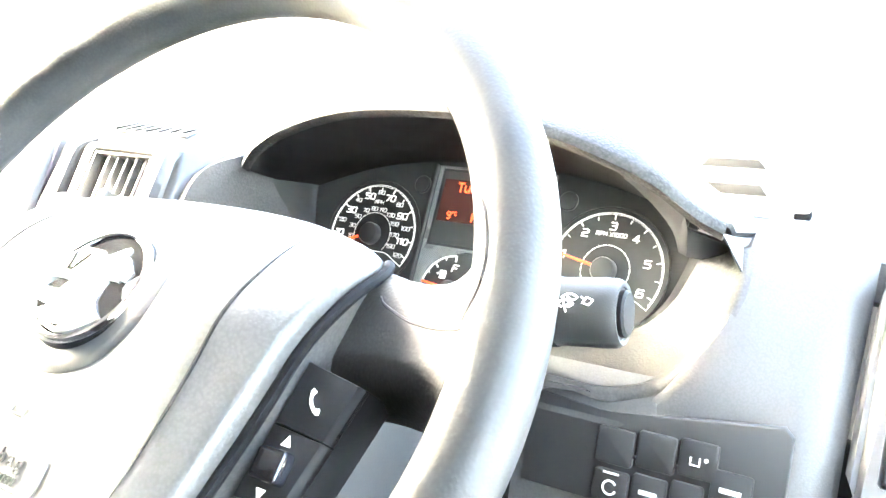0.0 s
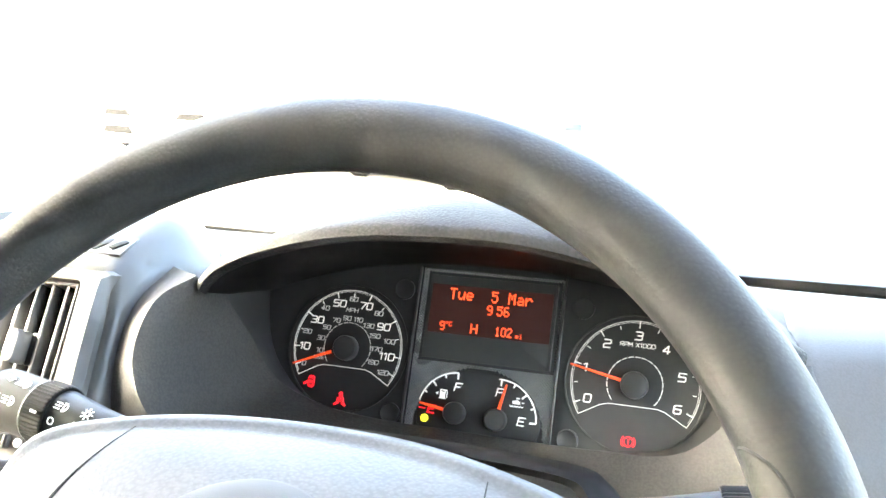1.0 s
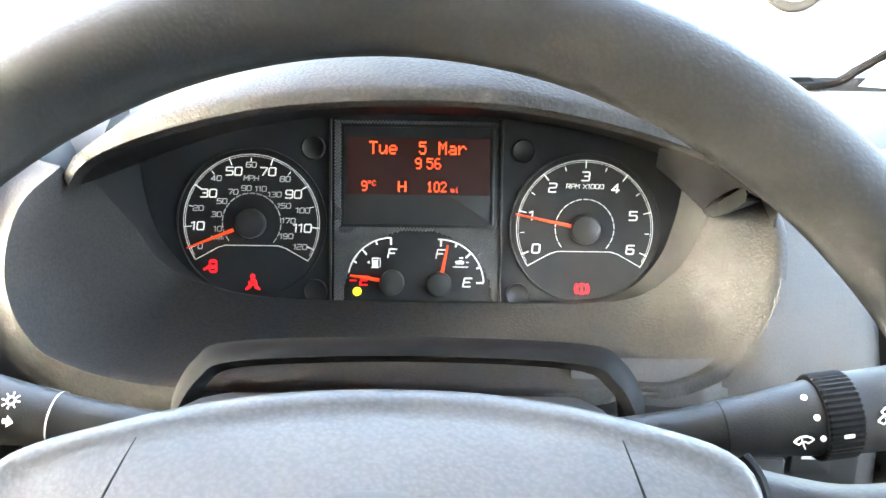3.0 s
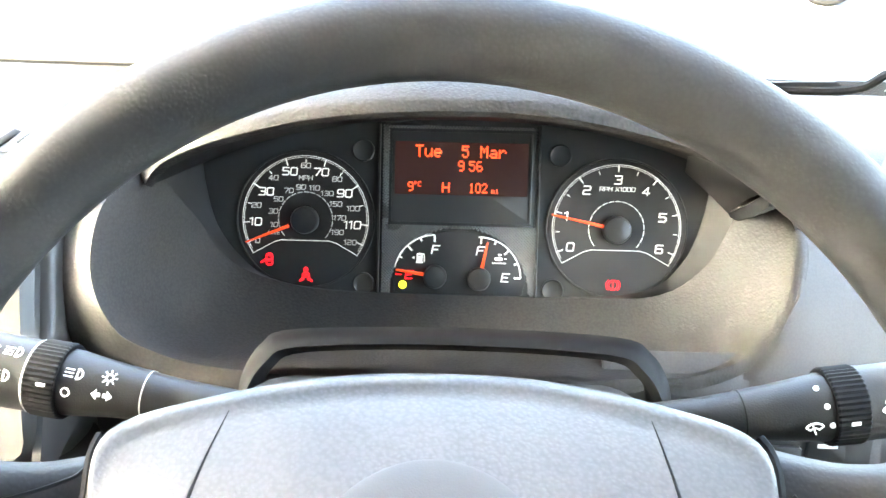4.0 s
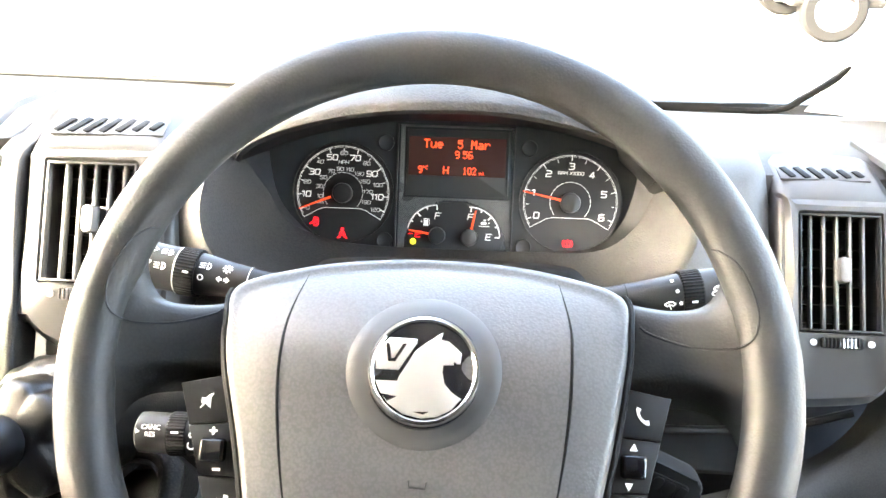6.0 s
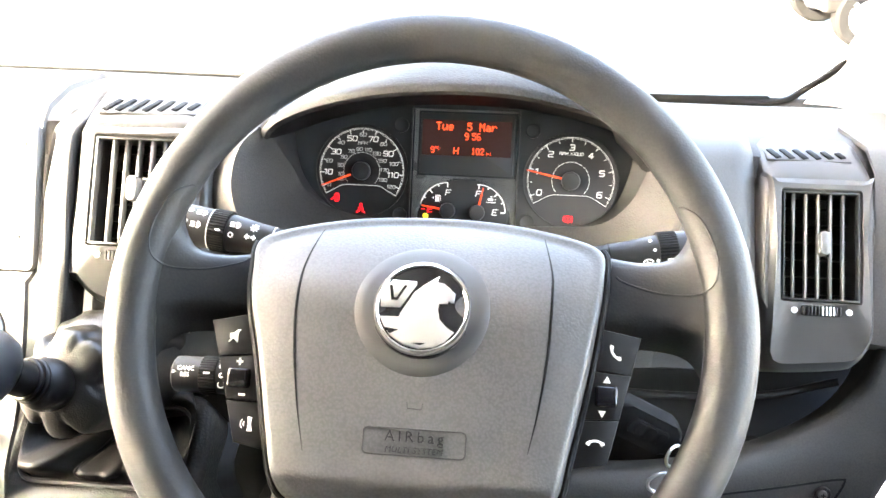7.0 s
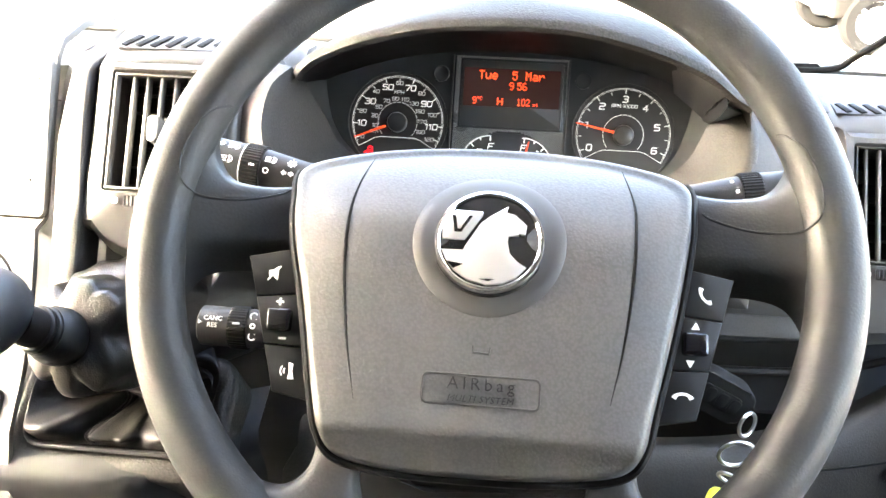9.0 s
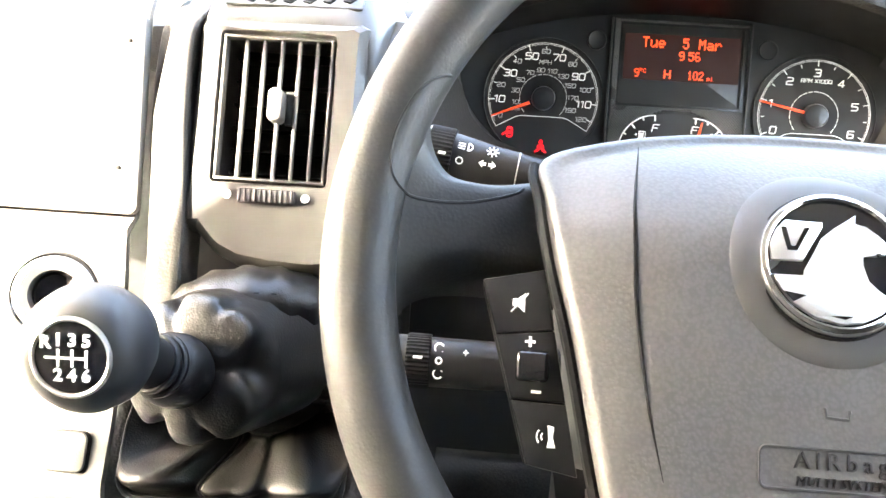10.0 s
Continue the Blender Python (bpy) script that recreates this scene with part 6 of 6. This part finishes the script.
def stalk(sgn, label, marks_):
    s = thing("control_stalk", WHEEL @ at(sgn * 0.175, 0.075, 0.0665) @ pose(0, 0, 0, 0, -8 * sgn) @ at(-sgn * 0.1, 0, 0), label, "control stalk", "steering column stalks")
    m = pose(0, 0, 0, 0, 0, -sgn * 90)     # lathe axis y runs outward
    bm = bmesh.new()
    lathe(bm, [(0, 0.0), (0.0085, 0.0), (0.0090, 0.030), (0.0098, 0.042), (0.0102, 0.0430), (0.0102, 0.0436), (0.0110, 0.055), (0.0136, 0.076), (0.0136, 0.078)], 36, m)
    part("arm", bm, M_DARK, s)
    bm = bmesh.new()
    n = 44
    rows = []
    for yv, k in ((0.0768, 0.95), (0.0776, 0.98), (0.0890, 0.98), (0.0898, 0.95)):
        rows.append([tuple(m @ Vector((0.0158 * k * (1 + (0.012 if j % 2 else -0.02)) * math.cos(2 * math.pi * j / (2 * n)), yv, 0.0158 * k * (1 + (0.012 if j % 2 else -0.02)) * math.sin(2 * math.pi * j / (2 * n))))) for j in range(2 * n)])
    loft(bm, rows, 0, True)
    bm.verts.ensure_lookup_table()
    bm.faces.new([bm.verts[i] for i in range(2 * n)])
    bm.faces.new([bm.verts[i] for i in range(6 * n, 8 * n)])
    part("collar", bm, M_BLACK, s, "ribbed turning collar", 20)
    bm = bmesh.new()
    lathe(bm, [(0.0150, 0.0895), (0.0147, 0.093), (0.0150, 0.110), (0.0147, 0.1155), (0.0132, 0.1180), (0.0114, 0.1176), (0.0110, 0.1168), (0, 0.1168)], 40, m)
    part("tip", bm, M_DARK, s)
    bm = bmesh.new()
    lathe(bm, [(0.0100, 0.1165), (0.0100, 0.1190), (0.0088, 0.1200), (0, 0.1202)], 32, m)
    part("end_button", bm, M_BLACK, s)
    bm = bmesh.new()
    lathe(bm, [(0.01035, 0.0431), (0.01035, 0.0437)], 32, m)
    part("joint_line", bm, M_PILLAR if sgn < 0 else M_BLACK, s)
    if sgn < 0:
        bm = bmesh.new()
        lathe(bm, [(0.0150, 0.0897), (0.0153, 0.0901), (0.0150, 0.0905)], 40, m)
        part("joint_line", bm, M_PILLAR, s)
    for kind_, x, z in marks_:
        r = float(np.interp(x, (0.043, 0.055, 0.0765, 0.0768, 0.0897, 0.0898, 0.112), (0.0102, 0.0110, 0.0136, 0.0157, 0.0157, 0.0149, 0.0150)))
        bm = bmesh.new()
        q = at(sgn * x, -math.sqrt(max(1e-8, (r + 0.0004) ** 2 - z * z)), z)
        q = q @ pose(0, 0, 0, -math.degrees(math.asin(max(-1, min(1, z / r)))) * 0.9)
        if kind_ == "dot":
            lathe(bm, [(0.0011, 0.0003), (0.0011, -0.0003), (0, -0.0004)], 12, q)
        elif kind_ == "bar":
            box(bm, (0, 0, 0), (0.0034, 0.0005, 0.0012), 0, q)
        elif kind_ == "ring":
            ring_band(bm, 0, 0, 0.0014, 0.0019, 0, 360, -0.0002, 0.0002, 16)
            bm.transform(q)
        elif kind_ == "beam":
            ring_band(bm, 0.0012, 0, 0.0018, 0.0024, -90, 90, -0.0002, 0.0002, 12)
            box(bm, (0.0012, 0, 0), (0.0006, 0.0004, 0.0046))
            for dz in (-0.0015, 0, 0.0015):
                box(bm, (-0.0022, 0, dz), (0.0036, 0.0004, 0.0005))
            bm.transform(q)
        elif kind_ == "sun":
            ring_band(bm, 0, 0, 0.0011, 0.0017, 0, 360, -0.0002, 0.0002, 14)
            for i in range(8):
                box(bm, (0, 0, 0), (0.0010, 0.0004, 0.0005), 0, pose(0, 0, 0, 0, 45 * i, 0) @ at(0.0027, 0, 0))
            bm.transform(q)
        elif kind_ == "arrows":
            for d in (-1, 1):
                prism(bm, [(d * 0.0006, 0.0008), (d * 0.0022, 0.0008), (d * 0.0022, 0.0020), (d * 0.0044, 0), (d * 0.0022, -0.0020), (d * 0.0022, -0.0008), (d * 0.0006, -0.0008)], -0.0002, 0.0002)
            bm.transform(q)
        elif kind_ == "spray":
            tube(bm, [(-0.0022, 0, -0.0010), (0.0006, 0, -0.0018), (0.0022, 0, 0.0004), (-0.0004, 0, 0.0016)], 0.0004, 6, True)
            tube(bm, [(-0.0030, 0, 0.0016), (-0.0010, 0, 0.0006)], 0.0003, 6)
            bm.transform(q)
        elif kind_ == "fan":
            tube(bm, [(-0.0008, 0, 0.0012), (0.0006, 0, -0.0030)], 0.0003, 6)
            tube(bm, [(0.0042 * math.cos(a), 0, 0.0042 * math.sin(a) - 0.002) for a in np.linspace(0.6, 2.5, 9)], 0.0004, 6)
            tube(bm, [(0.0020 * math.cos(a), 0, 0.0020 * math.sin(a) - 0.002) for a in np.linspace(0.6, 2.5, 6)], 0.0003, 6)
            tube(bm, [(-0.0034, 0, 0.0004), (-0.0016, 0, -0.0009)], 0.0003, 6)
            tube(bm, [(0.0034, 0, 0.0004), (0.0016, 0, -0.0009)], 0.0003, 6)
            bm.transform(q)
        part("symbol", bm, M_WHITE, s, "", 0)
    return s


stalk(-1, "black lighting and indicator stalk with white symbols", [("beam", 0.0705, 0.0042), ("ring", 0.0725, -0.0036), ("sun", 0.0570, 0.0048), ("arrows", 0.0585, -0.0024), ("bar", 0.0815, -0.0022), ("beam", 0.0965, 0.0085), ("spray", 0.1055, 0.0092), ("beam", 0.0985, -0.0012), ("spray", 0.1070, 0.0002)])
stalk(1, "black wiper stalk with white symbols", [("dot", 0.0715, 0.0078), ("dot", 0.0735, 0.0006), ("dot", 0.0750, -0.0068), ("fan", 0.0685, -0.0072), ("bar", 0.0830, -0.0070), ("fan", 0.0970, -0.0036), ("fan", 0.0985, -0.0008), ("spray", 0.1065, -0.0016)])

cruise = thing("cruise_stalk", WHEEL @ at(-0.0785, 0.103, -0.0385), "short black speed control stalk with white lettering", "control stalk")
m = pose(0, 0, 0, 0, 0, 90)
bm = bmesh.new()
lathe(bm, [(0, 0), (0.0115, 0.0), (0.0120, 0.040), (0.0128, 0.046), (0.0130, 0.079)], 32, m)
part("arm", bm, M_BUTTON, cruise)
bm = bmesh.new()
rows = []
for yv, k in ((0.0780, 0.97), (0.0790, 1.0), (0.0895, 1.0), (0.0905, 0.97)):
    rows.append([tuple(m @ Vector((0.0142 * k * (1 + (0.012 if j % 2 else -0.02)) * math.cos(math.pi * j / 40), yv, 0.0142 * k * (1 + (0.012 if j % 2 else -0.02)) * math.sin(math.pi * j / 40)))) for j in range(80)])
loft(bm, rows, 0, True)
part("collar", bm, M_BLACK, cruise, "ribbed turning collar", 20)
bm = bmesh.new()
lathe(bm, [(0.0132, 0.090), (0.0132, 0.092), (0.0134, 0.106), (0.0130, 0.1105), (0.0110, 0.1120), (0, 0.1125)], 36, m)
part("tip", bm, M_DARK, cruise)
words("CANC", 0.0044, at(-0.1005, -0.0130, 0.0035) @ pose(0, 0, 0, -15), M_WHITE, cruise, "lettering", 0.0003)
words("RES", 0.0044, at(-0.1005, -0.0134, -0.0010) @ pose(0, 0, 0, 2), M_WHITE, cruise, "lettering", 0.0003)
bm = bmesh.new()
prism(bm, [(-0.1098, 0.0022), (-0.1098, -0.0006), (-0.1075, 0.0008)], -0.0138, -0.0130)
part("symbol", bm, M_WHITE, cruise, "", 0)
bm = bmesh.new()
box(bm, (-0.0842, -0.0146, 0.0010), (0.0046, 0.0006, 0.0012))
part("symbol", bm, M_WHITE, cruise, "", 0)
for dz, r, a0, a1 in ((-0.0065, 0.0024, 0.5, 5.6), (0.0065, 0.0024, 0.5, 5.6), (0.0, 0.0015, 0.0, 6.28)):
    bm = bmesh.new()
    tube(bm, [(-0.0735 + r * math.cos(a), -0.0117 if dz else -0.0130, dz + r * math.sin(a)) for a in np.linspace(a0, a1, 14)], 0.0004, 6)
    part("symbol", bm, M_WHITE, cruise, "", 0)
for dz, wd, hg in ((0.0050, 0.0030, 0.0007), (0.0050, 0.0007, 0.0030), (-0.0010, 0.0007, 0.0030)):
    bm = bmesh.new()
    box(bm, (-0.0600, -0.0124, dz), (wd, 0.0004, hg))
    part("symbol", bm, M_WHITE, cruise, "", 0)

# ignition key with its rings and a yellow tag
key = thing("ignition_key", at(0.153, -0.2, 1.333), "black ignition key in the steering column with key rings", "key")
km = pose(0, 0, 0, 6, 28, 8)
bm = bmesh.new()
prism(bm, round_rect(0.001, 0, 0.060, 0.028, 0.010, 5), -0.007, 0.011, 0.003, km, 3)
part("fob", bm, M_BLACK, key)
bm = bmesh.new()
prism(bm, round_rect(0.004, 0, 0.034, 0.014, 0.005, 4), -0.0082, -0.006, 0.001, km)
part("button", bm, M_BLACK, key)
bm = bmesh.new()
lathe(bm, [(0.012, 0.05), (0.016, 0.0), (0.013, -0.006), (0, -0.007)], 28, at(-0.036, 0.008, 0.014) @ pose(0, 0, 0, -20))
part("lock_barrel", bm, M_DARK, key)
for dx in (-0.008, 0.002, 0.012):
    bm = bmesh.new()
    prism(bm, round_rect(0.004 + dx, 0, 0.008, 0.011, 0.003, 4), -0.0090, -0.0078, 0.0006, km)
    part("button", bm, M_BLACK, key)
rg = [((0.024, -0.012, -0.018), 0.0085), ((0.016, -0.026, -0.033), 0.0120), ((0.013, -0.030, -0.050), 0.0080)]
for i, (c, r) in enumerate(rg):
    bm = bmesh.new()
    q = at(*c) @ pose(0, 0, 0, 20 * i, 0, 40 - 35 * i)
    tube(bm, [tuple(q @ Vector((r * math.cos(a), 0, r * math.sin(a)))) for a in np.linspace(0, 2 * math.pi, 28, endpoint=False)], 0.0013, 8, True)
    part("key_ring", bm, M_STEEL, key, "bright steel ring")
bm = bmesh.new()
prism(bm, round_rect(0, -0.018, 0.030, 0.040, 0.006, 4), -0.0015, 0.0015, 0.0008, at(0.012, -0.030, -0.061) @ pose(0, 0, 0, -8, 25, 25))
part("tag", bm, M_TAG, key, "yellow plastic tag")


# ---- the yard beyond the windscreen ----
M_PAINT_A = principled("dark_car_paint", (0.009, 0.0085, 0.008), 0.45, 0.0, 0.1)[0]
M_PAINT_B = principled("silver_car_paint", (0.45, 0.45, 0.46), 0.3, 0.4)[0]
M_PAINT_C = principled("white_van_paint", (0.75, 0.75, 0.74), 0.35)[0]
M_TYRE = grained("tyre_rubber", (0.008, 0.008, 0.008), 0.9, 60, 0.3, 0.2, 0.001, 0.05)
M_WINDOW = principled("dark_vehicle_glass", (0.01, 0.012, 0.015), 0.05)[0]
M_GRILLE = principled("matt_black_grille", (0.004, 0.004, 0.004), 0.9, 0.0, 0.03)[0]
M_TAIL = principled("tail_lamp_red", (0.12, 0.006, 0.004), 0.4, 0.0, 0.1)[0]


def vehicle(m, ln, wd, ht, paint, label, van=False):
    c = thing("parked_van" if van else "parked_car", m, label, "van" if van else "car", "parked vehicles")
    h = ht
    if van:
        side = [(-ln / 2, 0.22), (-ln / 2, h - 0.1), (-ln / 2 + 0.1, h), (ln * 0.2, h), (ln * 0.33, h * 0.75), (ln * 0.42, h * 0.48), (ln / 2, h * 0.42), (ln / 2, 0.22)]
        glass = [(ln * 0.12, h * 0.55), (ln * 0.12, h * 0.85), (ln * 0.24, h * 0.85), (ln * 0.36, h * 0.55)]
    else:
        side = [(-ln / 2, 0.35), (-ln / 2 - 0.03, 0.65), (-ln / 2 + 0.02, 1.2), (-ln * 0.45, h * 0.73), (-ln * 0.31, h * 0.96), (-ln * 0.05, h), (ln * 0.10, h * 0.94), (ln * 0.24, h * 0.66), (ln * 0.44, h * 0.56), (ln / 2, h * 0.42), (ln / 2, 0.30)]
        glass = [(-ln * 0.38, h * 0.70), (-ln * 0.29, h * 0.91), (-ln * 0.05, h * 0.945), (ln * 0.08, h * 0.90), (ln * 0.20, h * 0.68)]
    bm = bmesh.new()
    prism(bm, side, -wd / 2, wd / 2, 0.07, None, 3)
    body = part("body", bm, paint, c)
    for s in (-1, 1):
        bm = bmesh.new()
        prism(bm, glass, s * (wd / 2 + 0.004) - 0.006, s * (wd / 2 + 0.004) + 0.006, 0.0)
        if van:
            bm.free()
        else:
            part("window", bm, M_WINDOW, body)
        for x in (-ln * (0.31 if van else 0.40), ln * 0.32):
            bm = bmesh.new()
            lathe(bm, [(0.21, -0.11), (0.30, -0.11), (0.33, -0.08), (0.33, 0.08), (0.30, 0.11), (0.21, 0.11)], 32, at(x, s * (wd / 2 - 0.08), 0.33))
            t = part("wheel", bm, M_TYRE, c)
            bm = bmesh.new()
            lathe(bm, [(0, s * 0.085), (0.06, s * 0.09), (0.20, s * 0.075), (0.215, s * 0.10)], 24, at(x, s * (wd / 2 - 0.08), 0.33))
            for i in range(5):
                box(bm, (0.12, s * 0.09, 0), (0.2, 0.02, 0.04), 0.005, at(x, s * (wd / 2 - 0.08), 0.33) @ pose(0, 0, 0, 0, 72 * i, 0))
            part("rim", bm, M_PAINT_B, t)
        bm = bmesh.new()
        box(bm, (ln / 2 - 0.03, s * (wd / 2 - 0.22), h * 0.40), (0.10, 0.32, 0.20), 0.03)
        part("headlamp", bm, M_WINDOW, c)
        bm = bmesh.new()
        box(bm, (-ln / 2 + 0.06, s * (wd / 2 - 0.10), 1.13), (0.26, 0.22, 0.15), 0.03)
        part("tail_lamp", bm, M_TAIL, c)
    for zz, hh, ww in ((0.76, 0.12, 0.78), (0.45, 0.14, 0.86)):
        bm = bmesh.new()
        prism(bm, [(-ww / 2, zz - hh / 2), (ww / 2, zz - hh / 2), (ww / 2 - 0.10, zz + hh / 2), (-ww / 2 + 0.10, zz + hh / 2)], -0.03, 0.03, 0.01, at(ln / 2 - 0.01, 0, 0) @ pose(0, 0, 0, 0, 0, 90))
        part("grille", bm, M_GRILLE, c)
    return c
vehicle(pose(5.18, 9.3, 0), 4.3, 1.78, 1.55, M_PAINT_A, "dark grey parked hatchback on the sunlit yard")
for i, turn in ((-1, -106), (0, -105), (1, -102), (2, -95), (3, -80)):
    vehicle(at(-8.2 + 1.98 * i, 12.1 - 0.66 * i, 0) @ pose(0, 0, 0, 0, 0, turn) @ at(-2.6, 0, 0), 5.2, 1.85, 2.3, M_PAINT_C, "white parked panel van in a row across the yard", True)

# lean everything fixed to the cab's dashboard by the cab's own tilt
LEVEL = ("camera", "ground", "floor", "ceiling", "wall_", "door_", "window_", "sun", "parked_")
bpy.context.view_layer.update()
for ob in list(scene.objects):
    if ob.parent is None and not ob.name.startswith(LEVEL):
        ob.matrix_world = CAB @ ob.matrix_world
